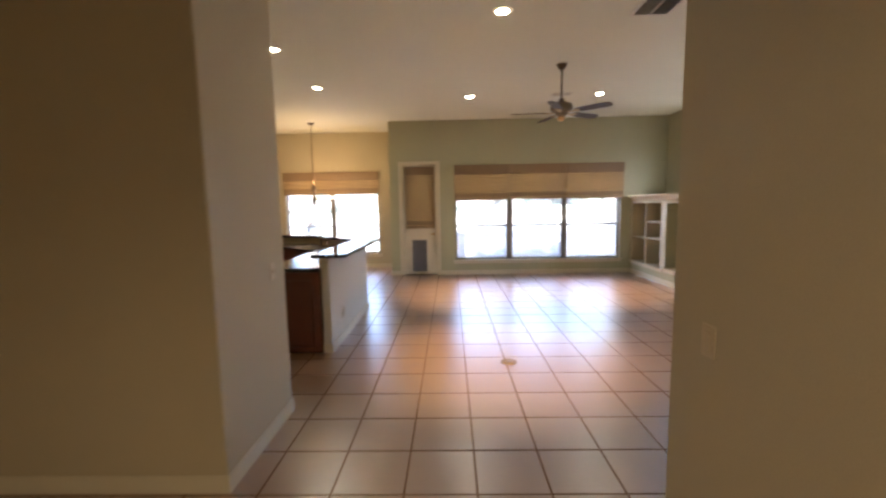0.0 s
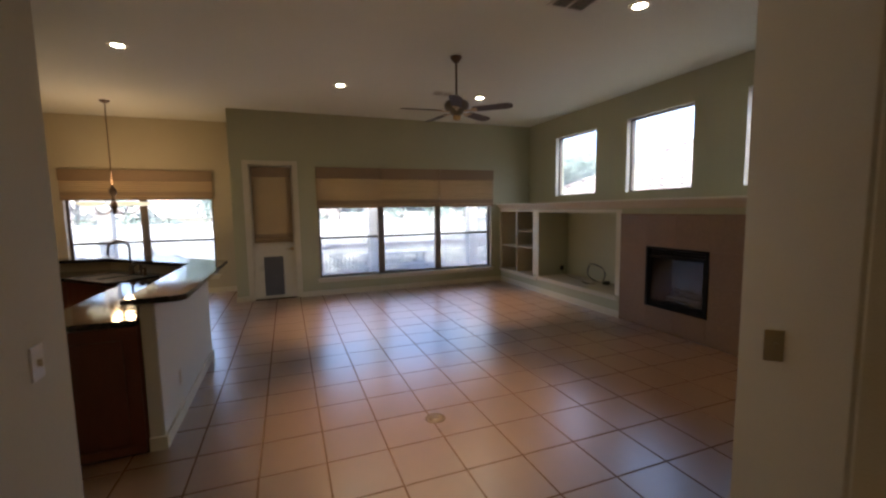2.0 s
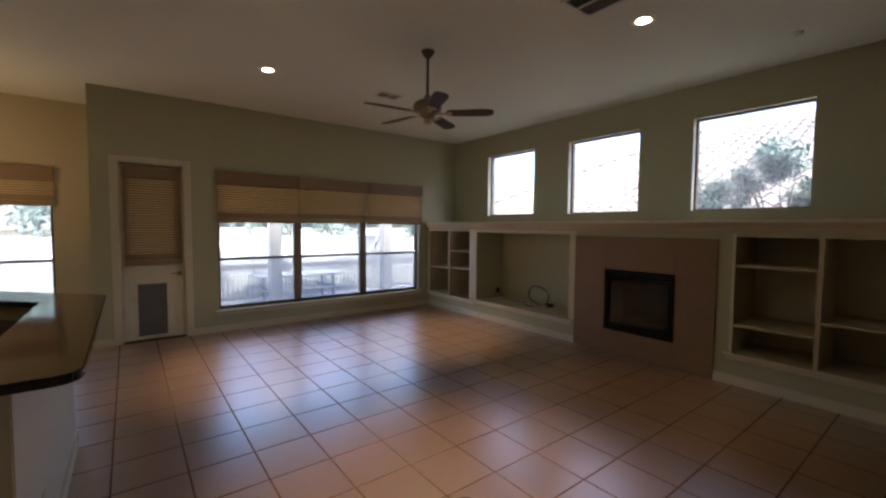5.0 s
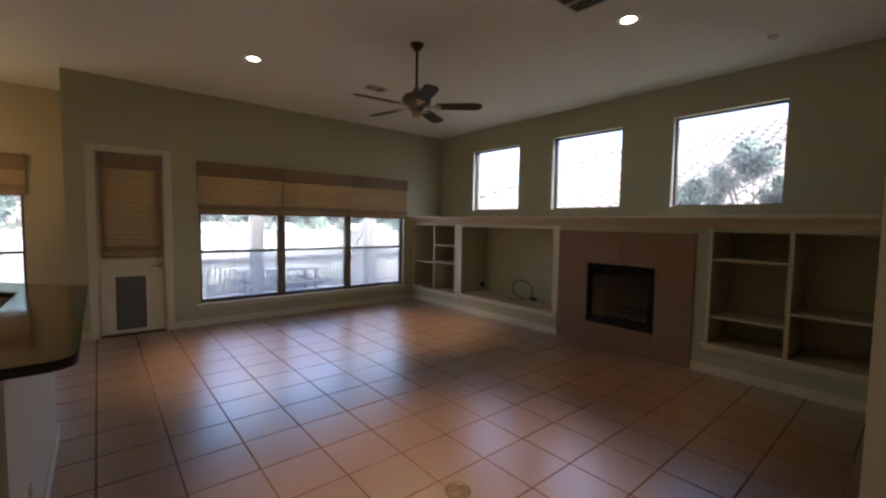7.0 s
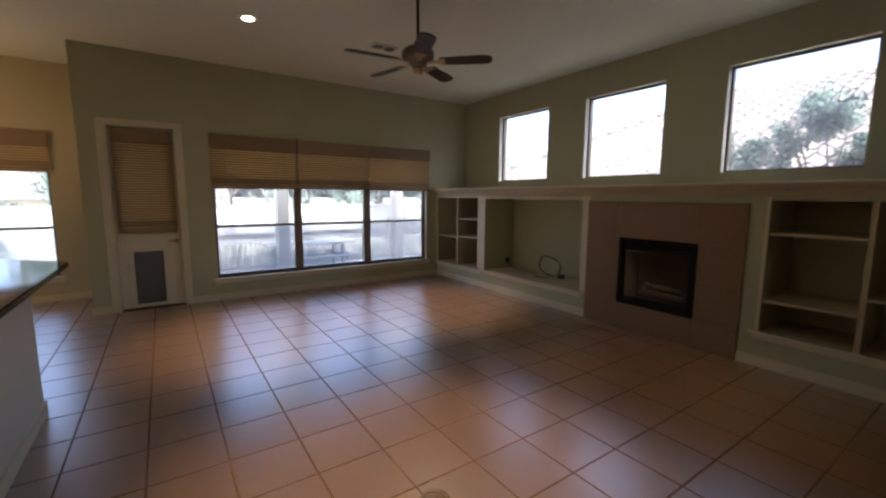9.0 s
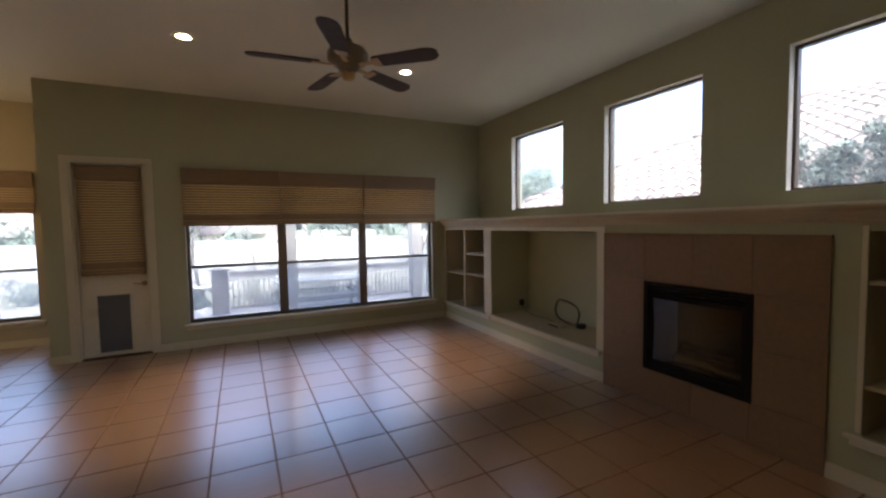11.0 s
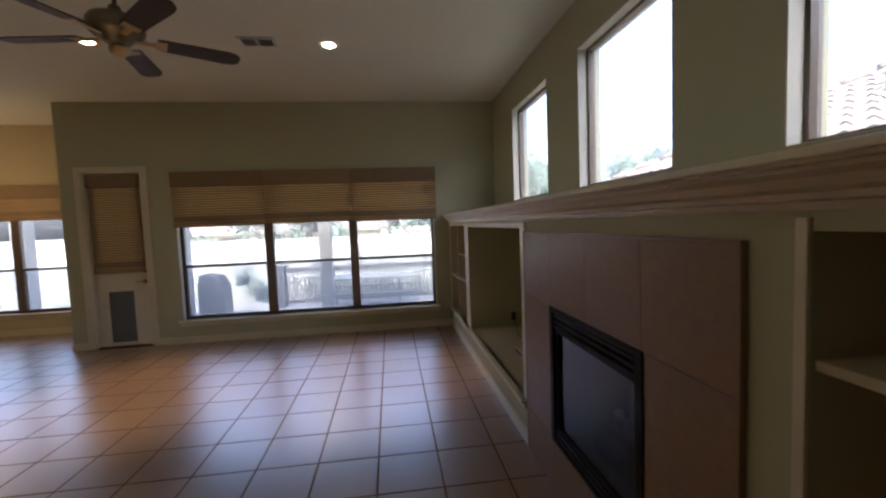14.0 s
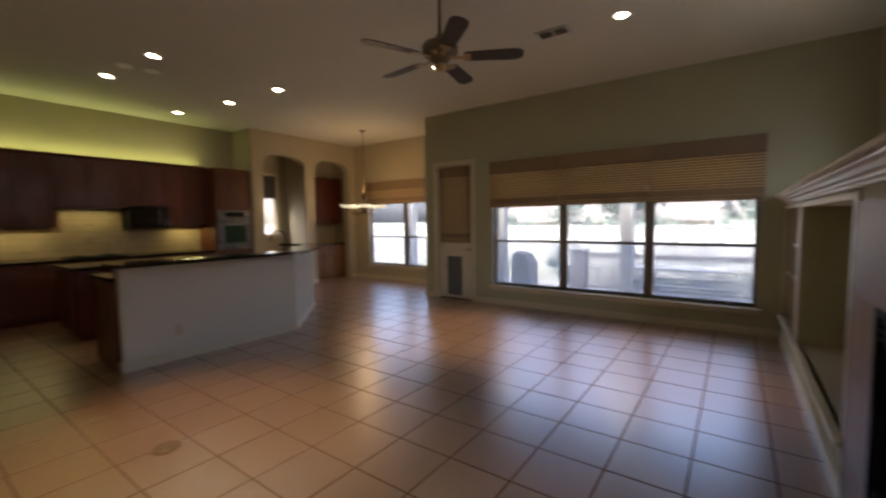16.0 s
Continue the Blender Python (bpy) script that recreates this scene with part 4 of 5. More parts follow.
hutch()
window("window_6", "x", 9.05, 9.64, 1.15, 2.55, -5.86, 1, 0, "narrow hall window with white slatted blind", 1)
structure("window_trim", boxes([(-5.80, -5.785, 9.64, 9.72, 1.145, 2.55), (-5.80, -5.785, 8.97, 9.05, 1.145, 2.55), (-5.80, -5.785, 8.97, 9.72, 2.55, 2.62), (-5.80, -5.76, 8.95, 9.74, 1.10, 1.145)], 0.003), M_TRIM, "cream painted hall window casing", "trim")
vb = thing("slatted_blind", (-5.79, 9.06, 2.5), "white slatted blind on the hall window", "window blind")
part("headrail", box(-5.825, -5.79, 9.06, 9.63, 2.02, 2.54, 0.003), M_DECKRAIL, vb, "dark valance")
sl = part("slat", box(-0.02, 0.02, 9.065, 9.625, -0.0015, 0.0015), M_TRIM, vb)
sl.data.transform(pose(0, 0, 0, 0, 35, 0))
for k in range(18):
    s2_ = sl if k == 0 else new("slat", sl.data)
    s2_.parent = vb
    s2_.matrix_parent_inverse = Matrix.Translation(-vb.location)
    s2_.location = (-5.81, 0, 2.0 - 0.048 * k)


def chandelier():
    x, y = -3.29, 10.12
    c = thing("chandelier", (x, y, CEIL), "bronze chandelier with five lit alabaster bowls", "chandelier")
    part("canopy", lathe([(0.0, 0), (0.07, 0), (0.068, -0.015), (0.03, -0.04), (0.0, -0.045)][::-1], 20, x, y, CEIL - 0.001), M_BRONZE, c)
    part("rod", tube([(x, y, CEIL - 0.04), (x, y, 2.06)], 0.008, 8), M_BRONZE, c)
    part("body", lathe([(0.0, 1.60), (0.02, 1.61), (0.03, 1.64), (0.018, 1.67), (0.045, 1.71), (0.05, 1.76), (0.025, 1.82), (0.02, 1.88), (0.05, 1.94), (0.055, 1.99), (0.03, 2.03), (0.012, 2.07), (0.0, 2.075)], 18, x, y, 0), M_BRONZE, c)
    for k in range(5):
        a = 2 * math.pi * k / 5 + 0.5
        ux, uy = math.cos(a), math.sin(a)
        pts = [(x + ux * r, y + uy * r, z) for r, z in ((0.03, 1.68), (0.10, 1.62), (0.19, 1.60), (0.27, 1.63), (0.33, 1.69), (0.365, 1.735))]
        arm = part("arm", tube(pts, 0.009, 8), M_BRONZE, c)
        part("bowl", lathe([(0.02, 1.735), (0.07, 1.742), (0.125, 1.768), (0.15, 1.80), (0.144, 1.80), (0.12, 1.775), (0.06, 1.757), (0.0, 1.752)], 22, x + ux * 0.365, y + uy * 0.365, 0), M_BOWL, arm, "glowing alabaster glass bowl")


chandelier()


# ---------------------------------------------------------------- ceiling fixtures
def fan(x, y, phase, zb=2.67, reach=0.67):
    f = thing("ceiling_fan", (x, y, CEIL), "dark bronze five-blade ceiling fan at rest on downrod", "ceiling fan")
    part("canopy", lathe([(0.0, -0.075), (0.025, -0.07), (0.045, -0.05), (0.068, -0.015), (0.07, -0.001), (0.0, -0.001)], 24, x, y, CEIL), M_BRONZE, f)
    part("downrod", tube([(x, y, CEIL - 0.07), (x, y, zb + 0.15)], 0.013, 10), M_BRONZE, f)
    part("motor_housing", lathe([(0.0, -0.075), (0.05, -0.07), (0.075, -0.05), (0.08, -0.03), (0.12, -0.015), (0.145, 0.01), (0.148, 0.055), (0.13, 0.085), (0.09, 0.105), (0.04, 0.125), (0.03, 0.16), (0.0, 0.16)], 32, x, y, zb + 0.02), M_PEWTER, f)
    part("switch_cup", lathe([(0.0, -0.13), (0.03, -0.128), (0.045, -0.115), (0.05, -0.085), (0.045, -0.074), (0.0, -0.074)], 24, x, y, zb + 0.02), M_BRASS, f)
    for k in range(5):
        a = phase + 72 * k
        m = pose(x, y, zb, 0, 0, a) @ pose(0, 0, 0, -11, 0, 0)
        arm = part("blade_arm", boxes([(0.09, 0.22, -0.018, 0.018, -0.012, -0.004), (0.19, 0.25, -0.045, 0.045, -0.010, -0.004)], 0.003), M_BRASS, f)
        arm.data.transform(m)
        out = [(0.20, -0.052), (0.23, -0.060), (reach - 0.08, -0.072), (reach - 0.03, -0.062), (reach, -0.03), (reach, 0.03), (reach - 0.03, 0.062), (reach - 0.08, 0.072), (0.23, 0.060), (0.20, 0.052)]
        bl = part("blade", extrude(out, "z", -0.004, 0.004), M_BLADE, f)
        bl.data.transform(m)


fan(1.23, 6.68, FAN_PHASE, FAN_Z)


def can_fixture(x, y):
    c = thing("recessed_light", (x, y, CEIL), "lit recessed ceiling downlight with white trim ring", "ceiling light", "recessed ceiling lights")
    part("trim_ring", lathe([(0.053, -0.001), (0.095, -0.001), (0.098, -0.006), (0.090, -0.012), (0.070, -0.010)], 28, x, y, CEIL, True), M_TRIM, c)
    part("lamp", lathe([(0.0, -0.004), (0.042, -0.006), (0.052, -0.003), (0.052, -0.001), (0.0, -0.001)], 24, x, y, CEIL), M_CANLAMP, c)


# the fixture at (-0.2, -0.2) is the added entry one, out of view
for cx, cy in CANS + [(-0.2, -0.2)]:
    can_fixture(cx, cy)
for x, y in ((-2.92, 5.84), (-2.85, 6.10)):
    c = thing("pendant_cover", (x, y, CEIL), "small unlit round ceiling fixture plate", "ceiling light")
    part("plate", lathe([(0.0, -0.012), (0.055, -0.011), (0.075, -0.013), (0.085, -0.008), (0.088, -0.001), (0.0, -0.001)], 24, x, y, CEIL), M_WHITE, c)


def register(x, y, w, d, label):
    v = thing("ceiling_vent", (x, y, CEIL), label, "air vent")
    part("frame", boxes([(x - w / 2, x + w / 2, y - d / 2, y - d / 2 + 0.03, CEIL - 0.012, CEIL - 0.001), (x - w / 2, x + w / 2, y + d / 2 - 0.03, y + d / 2, CEIL - 0.012, CEIL - 0.001), (x - w / 2, x - w / 2 + 0.03, y - d / 2 + 0.03, y + d / 2 - 0.03, CEIL - 0.012, CEIL - 0.001), (x + w / 2 - 0.03, x + w / 2, y - d / 2 + 0.03, y + d / 2 - 0.03, CEIL - 0.012, CEIL - 0.001), (x - 0.012, x + 0.012, y - d / 2 + 0.03, y + d / 2 - 0.03, CEIL - 0.012, CEIL - 0.001)], 0.002), M_VENT, v)
    # no duct is cut: a dark sheet on the ceiling paints its shade
    part("backing", box(x - w / 2 + 0.03, x + w / 2 - 0.03, y - d / 2 + 0.03, y + d / 2 - 0.03, CEIL - 0.003, CEIL - 0.0005), M_DEPTHSHADE, v, "dark sheet standing for the shaded duct")
    n = max(3, int((d - 0.06) / 0.022))
    for k in range(n):
        yy = y - d / 2 + 0.03 + (k + 0.5) * (d - 0.06) / n
        s = part("slat", box(x - w / 2 + 0.03, x + w / 2 - 0.03, -0.006, 0.006, -0.001, 0.001), M_VENT, v)
        s.data.transform(pose(0, yy, CEIL - 0.0075, 50, 0, 0))


register(1.62, 8.16, 0.34, 0.20, "square louvred ceiling air vent near the fan")
register(1.70, 5.10, 0.38, 0.38, "large louvred ceiling air vent")
sd = thing("smoke_detector", (3.61, 4.28, CEIL), "small round white smoke detector on ceiling", "smoke detector")
part("body", lathe([(0.0, -0.028), (0.03, -0.027), (0.04, -0.018), (0.043, -0.001), (0.0, -0.001)], 24, 3.61, 4.28, CEIL), M_TRIM, sd)
part("grille", lathe([(0.016, -0.031), (0.022, -0.031), (0.022, -0.027), (0.016, -0.027)], 20, 3.61, 4.28, CEIL, True), M_VENT, sd)


# ---------------------------------------------------------------- small things
def switch_plate(m, label, kind="toggle", gangs=1):
    s = thing("light_switch", tuple(m.translation), label, "light switch")
    w = 0.036 + 0.023 * (gangs - 1)
    made = [part("plate", box(-w, w, -0.006, 0, -0.058, 0.058, 0.003), M_PLATE, s)]
    for k in range(gangs):
        c = (k - (gangs - 1) / 2) * 0.046
        made.append(part("toggle", box(c - 0.006, c + 0.006, -0.020, -0.004, -0.012, 0.012, 0.002) if kind == "toggle" else box(c - 0.017, c + 0.017, -0.010, -0.004, -0.034, 0.034, 0.002), M_PLATE, s))
    for o in made:
        o.data.transform(m)


switch_plate(pose(-1.52, 3.80, 1.12, 0, 0, 90), "ivory toggle light switch plate on the wall end")
switch_plate(pose(0.925, 2.983, 1.10, 0, 0, -42.5), "ivory double toggle light switch plate on the angled wall", "toggle", 2)
switch_plate(pose(0.62, 2.41, 1.07, 0, 0, -90), "ivory rocker switch plate on the entry wall", "rocker")
switch_plate(pose(-1.564, 5.75, 0.32, 0, 0, 90), "ivory wall outlet plate low on the half wall", "rocker")
dc = thing("floor_outlet_cover", (0.28, 4.93, 0), "round brass floor outlet cover in the tiles", "floor outlet")
part("ring", lathe([(0.058, 0.0015), (0.075, 0.0015), (0.080, 0.003), (0.076, 0.007), (0.058, 0.006)], 28, 0.28, 4.93, 0, True), M_COVER, dc)
part("lid", lathe([(0.0, 0.001), (0.057, 0.001), (0.057, 0.005), (0.0, 0.006)], 28, 0.28, 4.93, 0), M_COVER, dc)
part("slot", box(0.255, 0.305, 4.926, 4.934, 0.0058, 0.0068), M_BRONZE, dc)

md = thing("modem", (4.02, 7.62, 0.316), "small white modem box lying in the media niche", "modem")
part("body", box(3.95, 4.06, 7.50, 7.74, 0.316, 0.345, 0.006), M_PLATE, md)
part("front_strip", box(3.944, 3.951, 7.53, 7.71, 0.322, 0.336), M_BLACK, md, "black front strip")
co = thing("coaxial_cable", (4.12, 7.50, 0.316), "black coaxial cable coil standing in the niche", "cable")
ring = [(4.13 + 0.02 * math.sin(3 * a) - 0.05 * math.sin(a), 7.58 + 0.21 * math.cos(a), 0.49 + 0.165 * math.sin(a)) for a in [2 * math.pi * k / 40 for k in range(40)]]
part("coil", tube(ring, 0.006, 7, True), M_CABLE, co)
ring2 = [(p[0] + 0.014, p[1] * 0.985 + 0.11, 0.324 + (p[2] - 0.325) * 0.94) for p in ring]
part("coil", tube(ring2, 0.005, 7, True), M_CABLE, co)
part("lead", tube([(4.08, 7.56, 0.325), (4.10, 7.75, 0.325), (4.16, 8.0, 0.322), (4.13, 8.2, 0.323), (4.20, 8.45, 0.33), (4.2, 8.58, 0.40), (4.2, 8.605, 0.44)], 0.004, 6), M_CABLE, co)
po = thing("power_adapter", (4.2, 8.60, 0.40), "black power adapter plugged into a niche outlet", "power adapter")
part("outlet_plate", box(4.164, 4.236, 8.613, 8.6195, 0.40, 0.515, 0.002), M_PLATE, po, "ivory outlet plate")
part("adapter", box(4.175, 4.225, 8.56, 8.613, 0.40, 0.49, 0.005), M_CABLE, po)
sw = thing("niche_adapter", (4.18, 7.30, 0.316), "small black adapter block in the media niche", "power adapter")
part("body", box(4.14, 4.22, 7.34, 7.42, 0.316, 0.375, 0.006), M_CABLE, sw)
part("plug", box(4.10, 4.14, 7.36, 7.40, 0.33, 0.35, 0.003), M_CABLE, sw)


# ---------------------------------------------------------------- outdoors
GZ = -0.35
structure("ground", box(-400, 400, -400, 400, GZ - 0.3, GZ - 0.02), M_GRASS, "pale winter lawn reaching to the horizon", "ground")
structure("patio", box(-6.5, 7.2, 11.55, 15.2, GZ - 0.02, GZ + 0.02), M_CONCRETE, "pale concrete patio slab behind the house", "patio")
structure("foundation", box(-5.96, 4.75, 10.26, 11.56, GZ - 0.02, -0.13), M_STUCCO, "stucco house footing", "wall")


def leaf_clump(bm, centre, radius, count, size, rng):
    for _ in range(count):
        d = Vector((rng.gauss(0, 1), rng.gauss(0, 1), rng.gauss(0, 1))).normalized() * radius * rng.random() ** 0.45
        p = Vector(centre) + d
        u = Vector((rng.gauss(0, 1), rng.gauss(0, 1), rng.gauss(0, 1))).normalized()
        v = u.orthogonal().normalized()
        s = size * rng.uniform(0.6, 1.4)
        q = [bm.verts.new(p + u * s), bm.verts.new(p + v * s * 0.4), bm.verts.new(p - u * s), bm.verts.new(p - v * s * 0.4)]
        bm.faces.new(q)


def grow(base, lead, length, radius, depth, rng, out, tips):
    """A branch as points and radii, with smaller ones that spring from it."""
    pts, rad = [Vector(base)], [radius]
    d = Vector(lead).normalized()
    n = 5
    for k in range(n):
        d = (d + Vector((rng.gauss(0, 0.16), rng.gauss(0, 0.16), rng.gauss(0, 0.10) + 0.05))).normalized()
        pts.append(pts[-1] + d * length / n)
        rad.append(radius * (1 - 0.55 * (k + 1) / n))
    out.append((pts, rad))
    if depth == 0:
        tips.append(pts[-1])
        tips.append(pts[-3])
        return
    for k in range(rng.randint(3, 4)):
        i = rng.randint(2, n)
        nd = (d + Vector((rng.gauss(0, 0.6), rng.gauss(0, 0.6), rng.gauss(0.15, 0.35)))).normalized()
        grow(pts[i], nd, length * rng.uniform(0.5, 0.72), rad[i] * 0.7, depth - 1, rng, out, tips)


def tree(name, at, height, label, seed, leaves=0, size=0.05, clump=0.4, depth=3, lean=(0, 0), category="tree", mat=None, stout=0.022):
    rng = random.Random(seed)
    t = thing(name, at, label, category)
    out, tips = [], []
    grow(at, (lean[0], lean[1], 1), height * 0.45, height * stout, depth, rng, out, tips)
    bm = bmesh.new()
    for n, (pts, rad) in enumerate(out):
        b = tube(pts, rad, 6 if n else 9)
        me = bpy.data.meshes.new("limb")
        b.to_mesh(me)
        b.free()
        bm.from_mesh(me)
        bpy.data.meshes.remove(me)
    part("trunk", bm, M_BARK, t)
    if leaves:
        bm = bmesh.new()
        for p in tips:
            leaf_clump(bm, p, clump * rng.uniform(0.6, 1.2), leaves, size, rng)
        part("crown", bm, mat or M_LEAF, t)
    return t


def shrub(at, radius, label, seed, count=1500, size=0.035, squash=0.8):
    rng = random.Random(seed)
    s = thing("shrub", at, label, "shrub")
    bm = bmesh.new()
    for k in range(14):
        c = Vector(at) + Vector((rng.gauss(0, 0.45), rng.gauss(0, 0.45), squash * abs(rng.gauss(0.6, 0.4)))) * radius
        leaf_clump(bm, c, radius * rng.uniform(0.25, 0.5), count // 14, size, rng)
    part("foliage", bm, M_LEAF, s)
    st = bmesh.new()
    for k in range(5):
        b = tube([at, (at[0] + rng.gauss(0, 0.2) * radius, at[1] + rng.gauss(0, 0.2) * radius, at[2] + radius * squash * 0.5), (at[0] + rng.gauss(0, 0.5) * radius, at[1] + rng.gauss(0, 0.5) * radius, at[2] + radius * squash)], [0.02, 0.014, 0.006], 5)
        me = bpy.data.meshes.new("stem")
        b.to_mesh(me)
        b.free()
        st.from_mesh(me)
        bpy.data.meshes.remove(me)
    part("stems", st, M_BARK, s)


def patio_rail(x0, x1, y):
    r = thing("patio_railing", (x0, y, GZ), "grey-brown timber patio railing with white balusters", "railing")
    part("top_rail", box(x0, x1, y - 0.07, y + 0.07, 0.50, 0.62, 0.006), M_DECKRAIL, r)
    part("bottom_rail", box(x0, x1, y - 0.03, y + 0.03, GZ + 0.10, GZ + 0.17, 0.004), M_DECKRAIL, r)
    n = int((x1 - x0) / 0.11)
    data = None
    for k in range(n):
        x = x0 + (k + 0.5) * (x1 - x0) / n
        if data is None:
            b = part("baluster", box(-0.018, 0.018, -0.018, 0.018, GZ + 0.17, 0.50), M_POST, r)
            data = b.data
        else:
            b = new("baluster", data)
            b.parent = r
            b.matrix_parent_inverse = Matrix.Translation(-r.location)
        b.location = (x, y, 0)
    return r


patio_rail(0.24, 6.4, 14.3)
for x in (0.04, 6.55):
    nb = thing("railing_post", (x, 14.3, GZ), "thick grey-brown timber railing post", "post")
    part("shaft", box(x - 0.17, x + 0.17, 14.13, 14.47, GZ + 0.02, 0.64, 0.01), M_DECKRAIL, nb)
    part("cap", box(x - 0.20, x + 0.20, 14.10, 14.50, 0.64, 0.69, 0.012), M_DECKRAIL, nb)
for x, y in ((1.42, 12.94), (4.30, 12.94), (-1.46, 12.94), (-4.35, 12.94)):
    pp = thing("porch_post", (x, y, GZ), "pale square porch post standing on the patio", "post")
    part("shaft", box(x - 0.125, x + 0.125, y - 0.125, y + 0.125, GZ + 0.02, 3.6, 0.01), M_POST, pp)
    part("base_block", box(x - 0.17, x + 0.17, y - 0.17, y + 0.17, GZ + 0.018, GZ + 0.22, 0.012), M_POST, pp)


def picnic_table(x, y, length):
    t = thing("picnic_table", (x, y, GZ), "grey picnic table with benches on the patio", "picnic table")
    h = length / 2
    for k in range(5):
        part("plank", box(x - h, x + h, y - 0.38 + 0.155 * k, y - 0.24 + 0.155 * k, 0.365, 0.405, 0.004), M_WICKER, t)
    for s in (-1, 1):
        part("bench", box(x - h, x + h, y + s * 0.68 - 0.13, y + s * 0.68 + 0.13, 0.08, 0.115, 0.004), M_DECKRAIL, t)
        part("leg_frame", boxes([(x + s * h * 0.72 - 0.03, x + s * h * 0.72 + 0.03, y - 0.80, y + 0.80, 0.02, 0.08), (x + s * h * 0.72 - 0.03, x + s * h * 0.72 + 0.03, y - 0.40, y - 0.31, GZ + 0.02, 0.365), (x + s * h * 0.72 - 0.03, x + s * h * 0.72 + 0.03, y + 0.31, y + 0.40, GZ + 0.02, 0.365)]), M_DECKRAIL, t)


picnic_table(2.2, 13.65, 2.1)


def covered_grill(x, y):
    g = thing("covered_grill", (x, y, GZ), "dark brown covered barbecue grill on the patio", "grill")
    part("cover", extrude([(x - 0.27, GZ + 0.02), (x + 0.27, GZ + 0.02), (x + 0.25, 0.38), (x + 0.12, 0.60), (x - 0.20, 0.66), (x - 0.26, 0.45)], "y", y - 0.25, y + 0.25, 0.02), M_DECKRAIL, g)
    part("hem", box(x - 0.28, x + 0.28, y - 0.26, y + 0.26, GZ + 0.021, GZ + 0.06, 0.01), M_DECKRAIL, g)


covered_grill(-1.08, 13.45)
bn = thing("garden_bench", (-0.30, 16.0, GZ), "pale stone garden bench on the lawn", "bench")
part("seat", box(-0.85, 0.25, 15.8, 16.2, 0.03, 0.10, 0.015), M_STONEWALL, bn)
for x in (-0.65, 0.05):
    part("leg", box(x - 0.07, x + 0.07, 15.85, 16.15, GZ - 0.02, 0.03, 0.015), M_STONEWALL, bn)
structure("garden_wall", boxes([(-30, 30, 21.0, 21.3, GZ - 0.05, 1.10), (-30, 30, 20.95, 21.35, 1.10, 1.17)]), M_STONEWALL, "white rendered garden wall at the lawn's end", "wall")
fh = thing("far_house", (-6, 34, GZ), "pale far house with low tiled roof", "house")
part("wall", box(-14, 2, 32, 40, GZ - 0.05, 1.35), M_STUCCO, fh)
part("roof", extrude([(31.2, 1.30), (40.8, 1.30), (36, 3.5)], "x", -14.7, 2.7), M_ROOFTILE, fh)
for x in (-11, -7.5, -3.0):
    part("window", box(x - 0.7, x + 0.7, 31.98, 32.02, 0.2, 1.1), M_WINFRAME, fh)
for k, (x, y, hgt, ln) in enumerate(((-0.5, 16.4, 3.4, 0.3), (0.9, 15.7, 2.9, -0.2), (1.9, 16.6, 3.2, 0.15), (3.1, 15.9, 2.7, -0.1))):
    tree("bare_tree", (x, y, GZ - 0.02), hgt, "leafless small tree with thin grey branches", 5 + 4 * k, 0, depth=4, lean=(ln, 0), stout=0.018)
tree("evergreen_tree", (6.6, 18.0, GZ), 5.2, "grey-green evergreen tree beyond the patio", 3, 70, 0.075, 0.55)
tree("evergreen_tree", (4.0, 24.5, GZ), 7.0, "grey-green evergreen tree behind the garden wall", 12, 80, 0.10, 0.8)
tree("evergreen_tree", (9.5, 25.0, GZ), 8.0, "grey-green evergreen tree behind the garden wall", 14, 80, 0.10, 0.9)
tree("evergreen_tree", (-9.5, 24.5, GZ), 7.0, "grey-green evergreen tree behind the garden wall", 18, 80, 0.10, 0.8)
for k in range(9):
    tree("evergreen_tree", (-4.5 + 3.6 * k, 27.0 + 2.5 * (k % 3), GZ), 5.2 + 0.7 * (k % 4), "grey-green evergreen tree behind the garden wall", 60 + k, 60, 0.12, 0.85, depth=3)
for k in range(12):
    shrub((-8.0 + 2.3 * k, 23.6 + 0.5 * (k % 2), GZ - 0.02), 1.5, "tall grey-green hedge shrub behind the garden wall", 80 + k, 1400, 0.10, 1.0)
for k, (x, y, r) in enumerate(((-0.6, 15.4, 0.45), (1.8, 15.2, 0.5), (3.4, 15.3, 0.5), (5.2, 15.5, 0.55), (0.9, 15.0, 0.5), (2.6, 15.0, 0.55), (4.3, 15.0, 0.5), (6.0, 15.1, 0.5), (-4.6, 18.5, 0.6), (-2.5, 19.2, 0.5))):
    shrub((x, y, GZ - 0.02), r, "low grey-green garden shrub", 40 + k)


